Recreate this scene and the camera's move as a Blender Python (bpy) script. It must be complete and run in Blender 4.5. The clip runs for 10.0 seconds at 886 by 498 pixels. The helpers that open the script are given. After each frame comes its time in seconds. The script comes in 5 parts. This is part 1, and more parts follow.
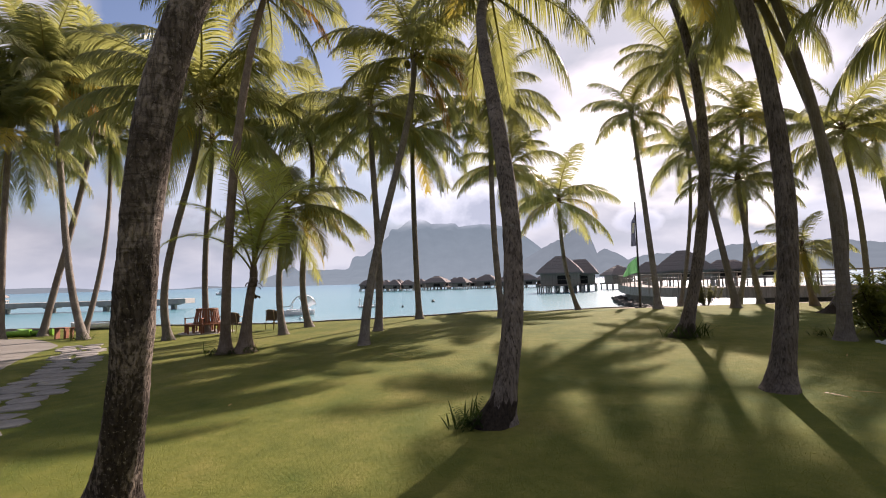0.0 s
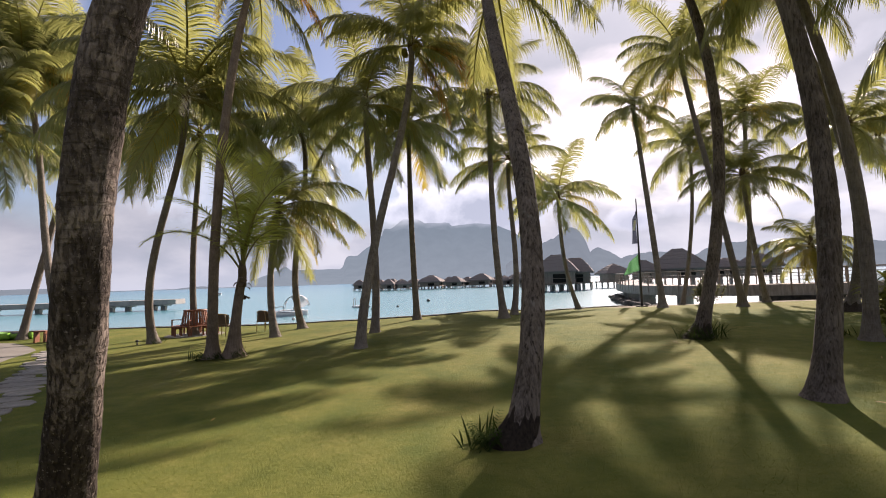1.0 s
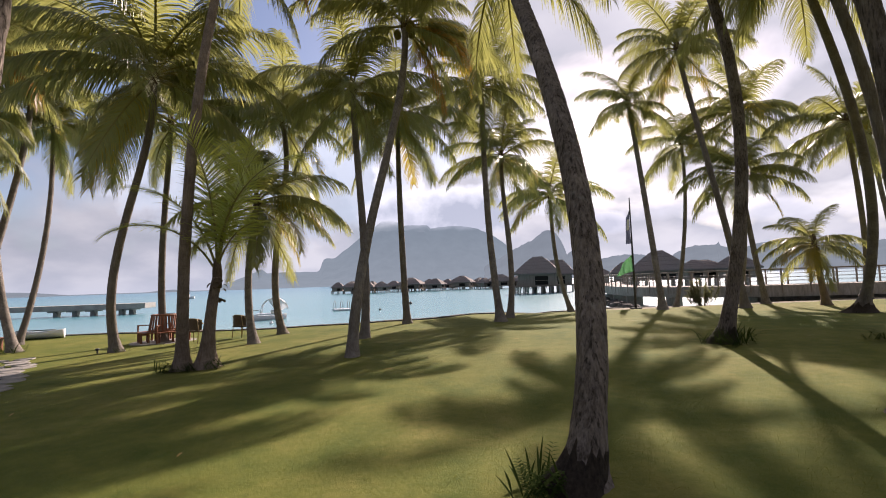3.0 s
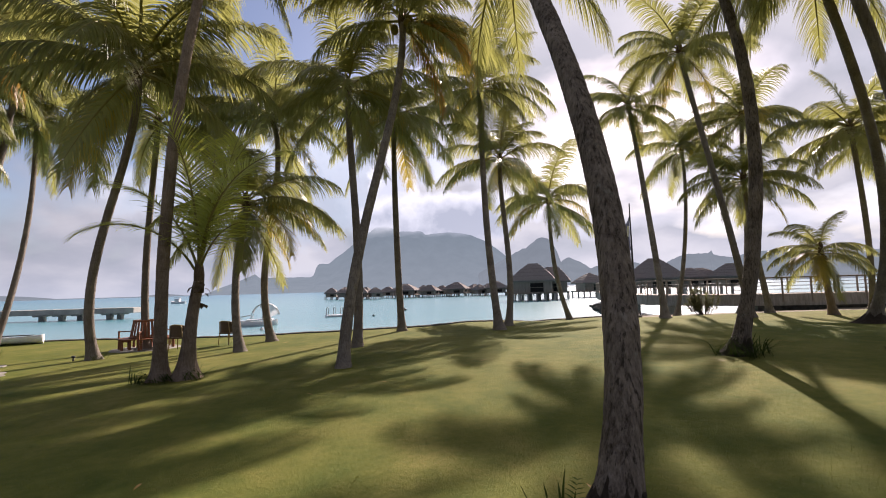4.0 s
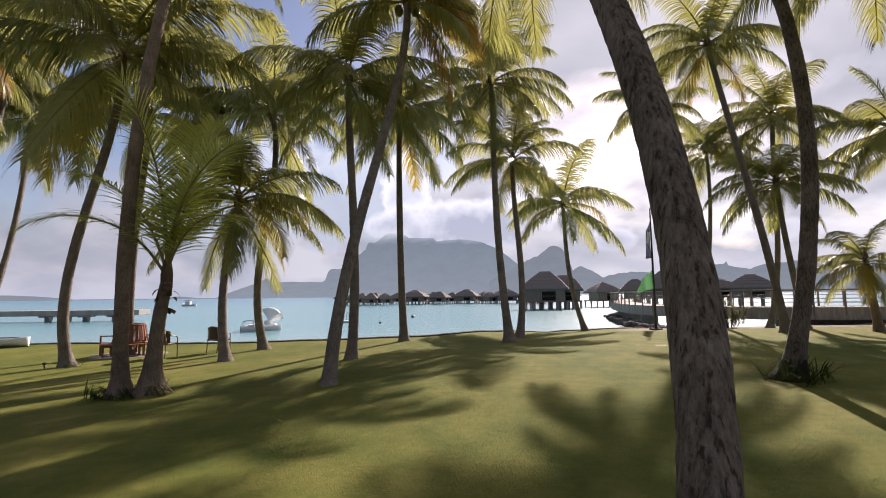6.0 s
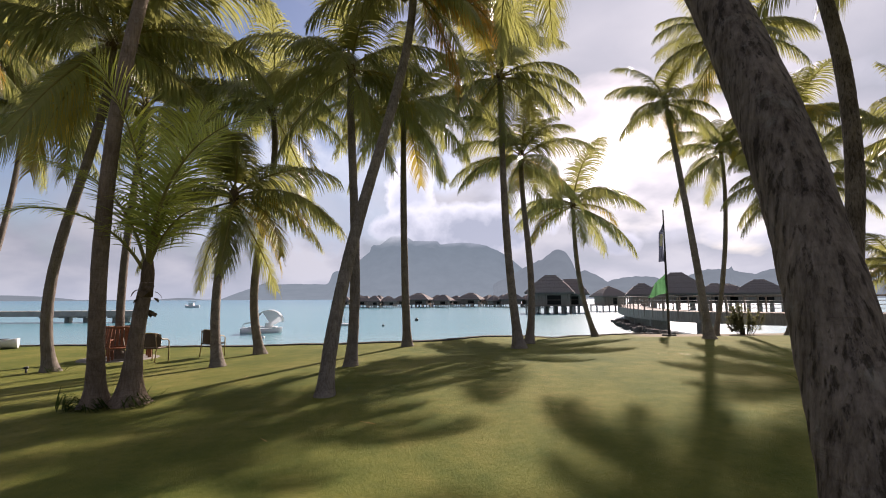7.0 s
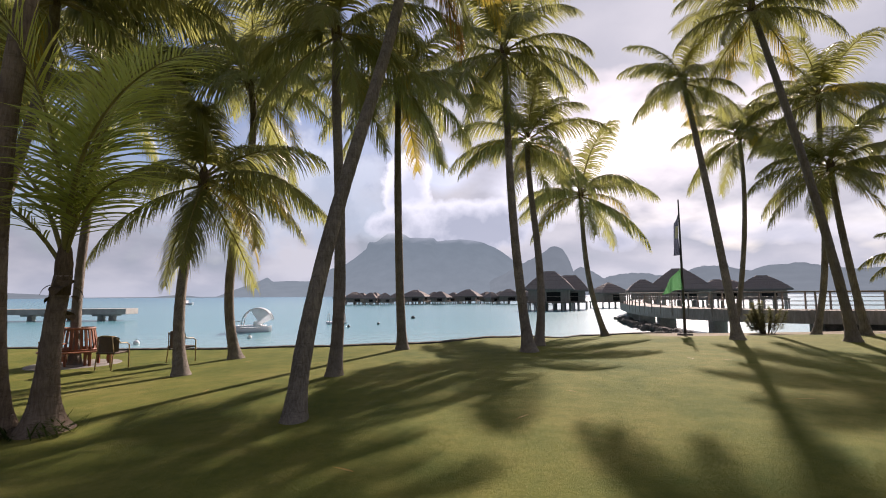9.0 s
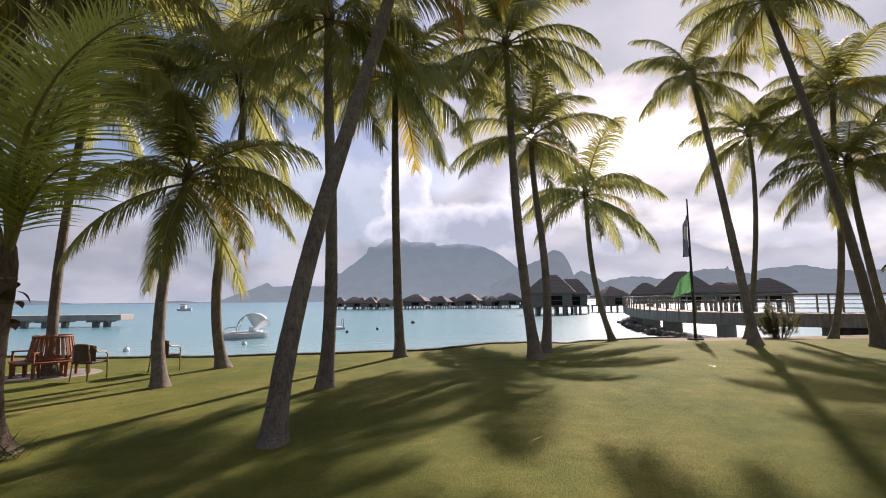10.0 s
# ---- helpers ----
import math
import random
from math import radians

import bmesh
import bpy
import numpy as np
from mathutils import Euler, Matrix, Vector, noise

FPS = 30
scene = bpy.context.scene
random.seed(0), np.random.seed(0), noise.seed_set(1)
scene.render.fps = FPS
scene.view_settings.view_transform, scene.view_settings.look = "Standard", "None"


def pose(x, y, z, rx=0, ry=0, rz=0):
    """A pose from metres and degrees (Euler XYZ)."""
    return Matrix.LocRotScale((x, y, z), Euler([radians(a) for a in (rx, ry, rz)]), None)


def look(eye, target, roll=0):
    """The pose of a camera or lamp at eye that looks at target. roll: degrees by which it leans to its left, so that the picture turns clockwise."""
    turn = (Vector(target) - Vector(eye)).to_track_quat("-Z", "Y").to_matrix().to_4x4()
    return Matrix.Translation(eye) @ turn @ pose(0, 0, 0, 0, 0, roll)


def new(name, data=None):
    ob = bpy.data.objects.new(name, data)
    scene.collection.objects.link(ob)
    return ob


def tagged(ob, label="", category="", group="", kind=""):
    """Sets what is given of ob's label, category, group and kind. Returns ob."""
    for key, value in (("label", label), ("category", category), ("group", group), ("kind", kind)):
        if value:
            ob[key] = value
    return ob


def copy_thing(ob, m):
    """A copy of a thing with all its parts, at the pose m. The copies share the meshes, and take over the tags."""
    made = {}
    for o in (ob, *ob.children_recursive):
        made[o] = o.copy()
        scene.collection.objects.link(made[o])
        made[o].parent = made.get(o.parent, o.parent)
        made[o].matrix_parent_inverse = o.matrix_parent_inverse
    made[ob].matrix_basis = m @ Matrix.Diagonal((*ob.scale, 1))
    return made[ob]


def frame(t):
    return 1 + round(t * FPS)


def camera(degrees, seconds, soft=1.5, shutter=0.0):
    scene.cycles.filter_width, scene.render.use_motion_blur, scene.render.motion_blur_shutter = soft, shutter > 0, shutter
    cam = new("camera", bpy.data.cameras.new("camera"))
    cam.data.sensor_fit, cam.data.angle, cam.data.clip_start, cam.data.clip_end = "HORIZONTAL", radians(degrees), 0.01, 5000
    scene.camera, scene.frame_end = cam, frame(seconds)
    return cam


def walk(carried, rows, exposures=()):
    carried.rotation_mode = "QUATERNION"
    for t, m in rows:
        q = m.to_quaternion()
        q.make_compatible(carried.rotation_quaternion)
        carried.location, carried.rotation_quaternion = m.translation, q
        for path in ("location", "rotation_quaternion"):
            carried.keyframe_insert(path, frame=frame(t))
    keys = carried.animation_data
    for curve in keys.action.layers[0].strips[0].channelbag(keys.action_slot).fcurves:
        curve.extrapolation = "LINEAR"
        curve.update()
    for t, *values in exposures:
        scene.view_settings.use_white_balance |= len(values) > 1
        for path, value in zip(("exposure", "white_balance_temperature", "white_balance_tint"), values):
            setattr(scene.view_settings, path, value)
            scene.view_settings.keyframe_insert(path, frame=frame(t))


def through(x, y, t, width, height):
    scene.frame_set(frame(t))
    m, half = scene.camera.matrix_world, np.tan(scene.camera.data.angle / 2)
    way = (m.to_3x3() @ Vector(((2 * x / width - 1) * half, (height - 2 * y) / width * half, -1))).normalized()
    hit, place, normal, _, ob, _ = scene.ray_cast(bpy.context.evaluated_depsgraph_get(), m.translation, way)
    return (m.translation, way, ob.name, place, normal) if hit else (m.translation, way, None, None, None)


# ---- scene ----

# ---------------- camera ----------------
cam = camera(85.04, 10.0, soft=1.0)
PATH = [
    (0.0, 0.050, 0.012, 1.606, 0.10, 3.84, 1.64),
    (0.5, -0.021, 0.412, 1.608, -0.28, 3.84, 1.96),
    (1.0, -0.157, 0.776, 1.602, -0.67, 3.73, 1.89),
    (1.5, -0.214, 1.042, 1.617, -0.89, 3.54, 2.00),
    (2.0, -0.432, 1.342, 1.615, -1.69, 3.45, 1.97),
    (2.5, -0.593, 1.681, 1.583, -2.55, 3.61, 2.12),
    (4.0, -0.729, 2.715, 1.560, -3.93, 4.68, 1.59),
    (4.5, -0.582, 3.027, 1.559, -3.65, 5.00, 1.42),
    (5.0, -0.499, 3.347, 1.534, -3.30, 5.33, 1.09),
    (5.5, -0.470, 3.687, 1.561, -2.97, 5.38, 0.91),
    (7.0, -0.508, 4.901, 1.564, -2.14, 5.89, 0.24),
    (7.5, -0.518, 5.306, 1.567, -2.25, 5.92, 0.21),
    (8.0, -0.555, 5.766, 1.567, -2.41, 5.74, 0.23),
    (8.5, -0.552, 6.241, 1.527, -2.53, 5.76, 0.37),
    (9.0, -0.519, 6.710, 1.570, -2.54, 5.52, 0.35),
    (9.5, -0.535, 7.149, 1.577, -2.60, 5.63, 0.41),
    (10.0, -0.489, 7.541, 1.558, -2.54, 6.04, 0.59),
]


def aim(x, y, z, yaw, pitch, roll):
    return pose(x, y, z, 0, 0, yaw) @ pose(0, 0, 0, pitch) @ pose(0, 0, 0, 0, roll) @ pose(0, 0, 0, 90)


walk(cam, [(t, aim(*p)) for t, *p in PATH], exposures=[(0.0, 1.03, 6450, 26), (10.0, 0.80, 6400, 26)])

# ---------------- sun, sky ----------------
SUN_AZ, SUN_EL = radians(27.4), radians(29.5)      # clockwise from +y, above the horizon
SUN_DIR = Vector((math.sin(SUN_AZ) * math.cos(SUN_EL), math.cos(SUN_AZ) * math.cos(SUN_EL), math.sin(SUN_EL)))
sun_data = bpy.data.lights.new("sun", "SUN")
sun_data.energy, sun_data.angle, sun_data.color = 5.0, radians(0.8), (1.0, 0.91, 0.76)
sun = new("sun", sun_data)
sun.matrix_world = look(SUN_DIR * 60, (0, 0, 0))


class Nodes:
    """Short hand for building a node tree."""

    def __init__(self, tree):
        self.tree = tree
        tree.nodes.clear()

    def add(self, kind, **settings):
        node = self.tree.nodes.new(kind)
        for key, value in settings.items():
            setattr(node, key, value)
        return node

    def link(self, a, b):
        self.tree.links.new(a, b)

    def put(self, socket, value):
        if hasattr(value, "is_linked"):
            self.link(value, socket)
        else:
            socket.default_value = value

    def math(self, op, a, b=0.0, c=0.0, clamp=False):
        n = self.add("ShaderNodeMath", operation=op, use_clamp=clamp)
        for s, v in zip(n.inputs, (a, b, c)):
            self.put(s, v)
        return n.outputs[0]

    def vec(self, op, a, b=(0, 0, 0)):
        n = self.add("ShaderNodeVectorMath", operation=op)
        self.put(n.inputs[0], a)
        self.put(n.inputs[1], b)
        return n.outputs["Value" if op in ("DOT_PRODUCT", "LENGTH") else "Vector"]

    def noise(self, vector, scale, detail=4.0, rough=0.55, distort=0.0):
        n = self.add("ShaderNodeTexNoise")
        self.put(n.inputs["Vector"], vector)
        for k, v in (("Scale", scale), ("Detail", detail), ("Roughness", rough), ("Distortion", distort)):
            n.inputs[k].default_value = v
        return n.outputs["Fac"]

    def voronoi(self, vector, scale, feature="F1"):
        n = self.add("ShaderNodeTexVoronoi", feature=feature)
        self.put(n.inputs["Vector"], vector)
        n.inputs["Scale"].default_value = scale
        return n.outputs["Distance"]

    def ramp(self, fac, *stops):
        n = self.add("ShaderNodeValToRGB")
        self.put(n.inputs[0], fac)
        e = n.color_ramp.elements
        while len(e) < len(stops):
            e.new(0.5)
        for el, (p, c) in zip(e, stops):
            el.position = p
            el.color = (c, c, c, 1) if isinstance(c, (int, float)) else (*c, 1)
        return n.outputs["Color"]

    def mix(self, fac, a, b, blend="MIX"):
        n = self.add("ShaderNodeMix", data_type="RGBA", blend_type=blend)
        self.put(n.inputs["Factor"], fac)
        for s, v in ((n.inputs[6], a), (n.inputs[7], b)):
            self.put(s, (*v, 1) if isinstance(v, tuple) and len(v) == 3 else v)
        return n.outputs[2]

    def mapped(self, vector, scale=(1, 1, 1), loc=(0, 0, 0), rot=(0, 0, 0)):
        n = self.add("ShaderNodeMapping")
        self.link(vector, n.inputs["Vector"])
        n.inputs["Scale"].default_value, n.inputs["Location"].default_value, n.inputs["Rotation"].default_value = scale, loc, rot
        return n.outputs[0]

    def bump(self, height, strength=0.5, distance=0.02):
        n = self.add("ShaderNodeBump")
        self.link(height, n.inputs["Height"])
        n.inputs["Strength"].default_value, n.inputs["Distance"].default_value = strength, distance
        return n.outputs[0]


def build_world():
    world = bpy.data.worlds.new("sky")
    scene.world = world
    world.use_nodes = True
    n = Nodes(world.node_tree)
    way = n.add("ShaderNodeTexCoord").outputs["Generated"]
    split = n.add("ShaderNodeSeparateXYZ")
    n.link(way, split.inputs[0])
    up = split.outputs[2]
    sky = n.add("ShaderNodeTexSky", sky_type="NISHITA", sun_disc=False, sun_elevation=SUN_EL, sun_rotation=SUN_AZ)
    blue = n.vec("SCALE", sky.outputs[0])
    blue.node.inputs["Scale"].default_value = 0.075
    # cloud deck, flattened towards the horizon
    flat = n.math("MAXIMUM", n.math("ADD", up, 0.42), 0.10)
    deck = n.add("ShaderNodeCombineXYZ")
    n.link(n.math("DIVIDE", split.outputs[0], flat), deck.inputs[0])
    n.link(n.math("DIVIDE", split.outputs[1], flat), deck.inputs[1])
    deck.inputs[2].default_value = 3.7
    big = n.noise(deck.outputs[0], 1.5, 6.0, 0.46, 0.1)
    fine = n.noise(deck.outputs[0], 3.0, 7.0, 0.5, 0.1)
    facing = n.vec("DOT_PRODUCT", way, tuple(SUN_DIR))
    glow = n.math("MAXIMUM", facing, 0.0)
    near = n.math("POWER", glow, 4.0)
    core = n.math("POWER", glow, 40.0)
    low = n.math("POWER", n.math("SUBTRACT", 1.0, n.math("ABSOLUTE", up), clamp=True), 5.0)
    body = n.math("ADD", big, n.math("ADD", n.math("MULTIPLY", near, 0.12), n.math("MULTIPLY", low, 0.13)))
    for hole, sharp, deep in ((Vector((-0.17, 0.88, 0.46)), 70.0, 0.22), (Vector((0.045, 0.97, 0.255)), 900.0, 0.26), (Vector((-0.45, 0.75, 0.50)), 50.0, 0.20), (Vector((0.02, 0.88, 0.47)), 120.0, 0.12)):
        gap = n.math("POWER", n.math("MAXIMUM", n.vec("DOT_PRODUCT", way, tuple(hole.normalized())), 0.0), sharp)
        body = n.math("SUBTRACT", body, n.math("MULTIPLY", gap, deep))
    cover = n.ramp(body, (0.46, 0.0), (0.58, 1.0))
    tone = n.math("ADD", n.math("MULTIPLY", fine, 0.6), n.math("MULTIPLY", big, 0.4))
    shade = n.ramp(tone, (0.38, (0.42, 0.495, 0.545)), (0.48, (0.57, 0.62, 0.675)), (0.58, (0.79, 0.825, 0.845)))
    # towards the sun the deck is thin and evenly bright
    shade = n.mix(n.math("MULTIPLY", n.math("POWER", glow, 9.0), 0.50), shade, (0.745, 0.76, 0.77))
    lit = n.math("ADD", n.math("MULTIPLY", near, 0.08), 0.55)
    lit = n.math("ADD", lit, n.math("MULTIPLY", core, 0.03))
    # clouds away from the sun are dimmer
    lit = n.math("MULTIPLY", lit, n.math("ADD", n.math("MULTIPLY", n.math("ADD", n.math("MULTIPLY", facing, 0.8), 0.45, clamp=True), 0.70), 0.30))
    cloud = n.vec("SCALE", shade)
    n.link(lit, cloud.node.inputs["Scale"])
    colour = n.mix(cover, blue, cloud)
    # cumulus over the island: billowing banks with bright rims and grey bodies
    ahead = n.math("MAXIMUM", split.outputs[1], 0.05)
    across, rise = n.math("DIVIDE", split.outputs[0], ahead), n.math("DIVIDE", up, ahead)
    billow = n.noise(way, 11.0, 7.0, 0.55)
    front = n.math("GREATER_THAN", split.outputs[1], 0.3)
    for cx, cz, wx, wz, rough, soft, rim, inner, strength in (
            (-0.30, 0.21, 0.30, 0.13, 1.6, 0.60, (0.54, 0.61, 0.66), (0.36, 0.435, 0.50), 0.75),
            (-0.030, 0.225, 0.060, 0.075, 1.3, 0.30, (0.82, 0.85, 0.88), (0.50, 0.55, 0.62), 0.90),
            (0.085, 0.150, 0.19, 0.062, 1.5, 0.40, (0.66, 0.70, 0.74), (0.32, 0.365, 0.425), 0.95),
            (0.40, 0.115, 0.060, 0.030, 1.3, 0.50, (0.62, 0.65, 0.69), (0.38, 0.42, 0.48), 0.80),
            (0.75, 0.135, 0.35, 0.030, 1.5, 0.80, (0.68, 0.70, 0.73), (0.52, 0.56, 0.61), 0.60)):
        du = n.math("DIVIDE", n.math("SUBTRACT", across, cx), wx)
        dv = n.math("DIVIDE", n.math("SUBTRACT", rise, cz), wz)
        d = n.math("SUBTRACT", 1.0, n.math("ADD", n.math("MULTIPLY", du, du), n.math("MULTIPLY", dv, dv)))
        d = n.math("ADD", d, n.math("MULTIPLY", n.math("SUBTRACT", billow, 0.5), rough * 2.0))
        mask = n.math("MULTIPLY", n.math("MULTIPLY", n.ramp(n.math("DIVIDE", d, soft), (0.0, 0.0), (1.0, 1.0)), strength), front)
        depth = n.math("ADD", d, n.math("MULTIPLY", dv, -0.55))
        tint = n.mix(n.ramp(depth, (0.15, 0.0), (0.95, 1.0)), rim, inner)
        colour = n.mix(mask, colour, tint)
    # pale haze at the horizon
    haze = n.math("POWER", n.math("SUBTRACT", 1.0, n.math("ABSOLUTE", up), clamp=True), 16.0)
    colour = n.mix(n.math("MULTIPLY", haze, 0.5), colour, n.mix(near, (0.40, 0.46, 0.53), (0.68, 0.71, 0.735)))
    back = n.add("ShaderNodeBackground")
    n.link(colour, back.inputs[0])
    back.inputs[1].default_value = 0.80
    out = n.add("ShaderNodeOutputWorld")
    n.link(back.outputs[0], out.inputs[0])


build_world()


# ---------------- materials ----------------
def material(name, maker):
    m = bpy.data.materials.new(name)
    m.use_nodes = True
    n = Nodes(m.node_tree)
    out = n.add("ShaderNodeOutputMaterial")
    shader = maker(n)
    n.link(shader, out.inputs[0])
    return m


def surface(n, colour, rough=0.8, normal=None, metal=0.0, spec=0.3):
    b = n.add("ShaderNodeBsdfPrincipled")
    n.put(b.inputs["Base Color"], (*colour, 1) if isinstance(colour, tuple) else colour)
    n.put(b.inputs["Roughness"], rough)
    b.inputs["Metallic"].default_value = metal
    b.inputs["Specular IOR Level"].default_value = spec
    if normal is not None:
        n.link(normal, b.inputs["Normal"])
    return b.outputs[0]


def spot(n):
    return n.add("ShaderNodeTexCoord").outputs["Object"]


def world_spot(n):
    return n.add("ShaderNodeNewGeometry").outputs["Position"]


def two_tone(dark, light, scale, rough=0.8, bump=0.4, depth=0.01, stretch=(1, 1, 1), spec=0.3):
    """A surface of two close colours, mottled at two scales."""
    def make(n):
        p = n.mapped(spot(n), stretch)
        a, b = n.noise(p, scale, 5), n.noise(p, scale * 9, 4)
        both = n.math("ADD", n.math("MULTIPLY", a, 0.6), n.math("MULTIPLY", b, 0.4))
        c = n.ramp(both, (0.35, dark), (0.65, light))
        r = n.add("ShaderNodeObjectInfo").outputs["Random"]
        c = n.mix(n.math("MULTIPLY", r, 0.35), c, dark)
        return surface(n, c, rough, n.bump(b, bump, depth), spec=spec)
    return make


def bark(dark, light, pitted=0.3, scarred=0.35):
    """Palm bark: ring scars round the stem, upright cracks, pale lichen on a dark ground."""
    def make(n):
        p = spot(n)
        cracks = n.noise(n.mapped(p, (12, 12, 1.6)), 3.0, 6, 0.7)
        blotch = n.noise(p, 2.4, 5, 0.6)
        fine = n.noise(n.mapped(p, (1, 1, 0.6)), 45.0, 4)
        wave = n.add("ShaderNodeTexWave", wave_type="BANDS", bands_direction="Z", wave_profile="SAW")
        n.link(p, wave.inputs["Vector"])
        for k, v in (("Scale", 2.6), ("Distortion", 3.0), ("Detail", 3.0), ("Detail Scale", 2.0)):
            wave.inputs[k].default_value = v
        tone = n.math("ADD", n.math("MULTIPLY", cracks, 0.55), n.math("MULTIPLY", blotch, 0.45))
        c = n.ramp(tone, (0.38, dark), (0.52, tuple((a + b) / 2 for a, b in zip(dark, light))), (0.66, light))
        pits = n.ramp(n.noise(n.mapped(p, (20, 20, 4.2)), 1.6, 5, 0.66), (0.54, 0.0), (0.63, 1.0))
        scars = n.ramp(n.noise(n.mapped(p, (4, 4, 30)), 1.5, 5, 0.62), (0.55, 0.0), (0.64, 1.0))
        c = n.mix(n.math("MULTIPLY", scars, scarred), c, tuple(0.5 * v for v in dark))
        c = n.mix(n.math("MULTIPLY", pits, pitted), c, tuple(0.3 * v for v in dark))
        lichen = n.ramp(n.noise(p, 7.0, 6, 0.7), (0.60, 0.0), (0.70, 1.0))
        c = n.mix(n.math("MULTIPLY", lichen, 0.45), c, (0.33, 0.32, 0.28))
        c = n.mix(n.math("MULTIPLY", n.add("ShaderNodeObjectInfo").outputs["Random"], 0.55), c, dark)
        h = n.math("ADD", n.math("MULTIPLY", wave.outputs["Fac"], 0.25), n.math("ADD", n.math("MULTIPLY", cracks, 0.9), n.math("MULTIPLY", fine, 0.25)))
        h = n.math("SUBTRACT", h, n.math("ADD", n.math("MULTIPLY", pits, 0.6 * pitted), n.math("MULTIPLY", scars, scarred)))
        return surface(n, c, 0.9, n.bump(h, 0.9, 0.02), spec=0.15)
    return make


def bark_near(n):
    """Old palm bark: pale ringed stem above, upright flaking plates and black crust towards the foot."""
    p = spot(n)
    split = n.add("ShaderNodeSeparateXYZ")
    n.link(p, split.inputs[0])
    warp = n.noise(p, 3.0, 4, 0.6)
    blotch = n.noise(n.mapped(p, (1, 1, 0.5)), 2.6, 5, 0.62)
    fine = n.noise(n.mapped(p, (1, 1, 0.5)), 60.0, 4, 0.7)
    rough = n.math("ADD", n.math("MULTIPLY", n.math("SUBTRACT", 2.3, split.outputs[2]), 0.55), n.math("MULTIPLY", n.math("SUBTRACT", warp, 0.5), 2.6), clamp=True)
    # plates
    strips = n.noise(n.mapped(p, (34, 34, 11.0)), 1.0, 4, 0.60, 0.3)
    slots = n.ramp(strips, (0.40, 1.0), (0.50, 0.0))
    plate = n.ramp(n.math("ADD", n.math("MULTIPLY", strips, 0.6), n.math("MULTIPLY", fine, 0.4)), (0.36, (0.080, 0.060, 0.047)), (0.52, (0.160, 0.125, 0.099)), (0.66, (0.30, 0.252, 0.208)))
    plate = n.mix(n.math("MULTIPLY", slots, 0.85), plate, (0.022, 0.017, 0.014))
    # smooth stem with ring scars
    rings = n.ramp(n.noise(n.mapped(p, (3.0, 3.0, 26)), 1.3, 5, 0.6), (0.54, 0.0), (0.64, 1.0))
    stem = n.ramp(n.math("ADD", n.math("MULTIPLY", blotch, 0.6), n.math("MULTIPLY", fine, 0.4)), (0.36, (0.165, 0.128, 0.102)), (0.50, (0.265, 0.212, 0.172)), (0.64, (0.38, 0.322, 0.270)))
    stem = n.mix(n.math("MULTIPLY", rings, 0.55), stem, (0.085, 0.066, 0.052))
    stem = n.mix(n.math("MULTIPLY", slots, 0.55), stem, (0.06, 0.046, 0.036))
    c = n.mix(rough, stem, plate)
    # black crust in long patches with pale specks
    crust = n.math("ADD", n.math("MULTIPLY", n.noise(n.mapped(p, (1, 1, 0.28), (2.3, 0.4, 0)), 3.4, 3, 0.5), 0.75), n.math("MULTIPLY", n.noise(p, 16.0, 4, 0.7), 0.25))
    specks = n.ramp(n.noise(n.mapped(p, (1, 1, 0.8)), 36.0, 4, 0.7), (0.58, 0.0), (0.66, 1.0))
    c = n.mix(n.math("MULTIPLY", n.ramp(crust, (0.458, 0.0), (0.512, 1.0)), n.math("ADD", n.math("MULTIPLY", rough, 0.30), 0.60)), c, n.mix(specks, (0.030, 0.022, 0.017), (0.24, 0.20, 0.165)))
    h = n.math("SUBTRACT", n.math("ADD", n.math("MULTIPLY", strips, 0.9), n.math("MULTIPLY", fine, 0.25)), n.math("ADD", n.math("MULTIPLY", slots, 0.6), n.math("MULTIPLY", rings, 0.25)))
    return surface(n, c, 0.92, n.bump(h, 1.0, 0.022), spec=0.15)


def leaf(dark, light, glow, through=0.42, gloss=0.22):
    """Thin blades that let light through."""
    def make(n):
        r = n.add("ShaderNodeObjectInfo").outputs["Random"]
        i = n.add("ShaderNodeNewGeometry").outputs["Random Per Island"]
        t = n.math("ADD", n.math("MULTIPLY", r, 0.55), n.math("MULTIPLY", i, 0.45))
        c = n.mix(t, dark, light)
        b = surface(n, c, 0.42, spec=gloss)
        tr = n.add("ShaderNodeBsdfTranslucent")
        n.link(n.mix(t, tuple(0.8 * v for v in glow), glow), tr.inputs[0])
        m = n.add("ShaderNodeMixShader")
        m.inputs[0].default_value = through
        n.link(b, m.inputs[1])
        n.link(tr.outputs[0], m.inputs[2])
        return m.outputs[0]
    return make


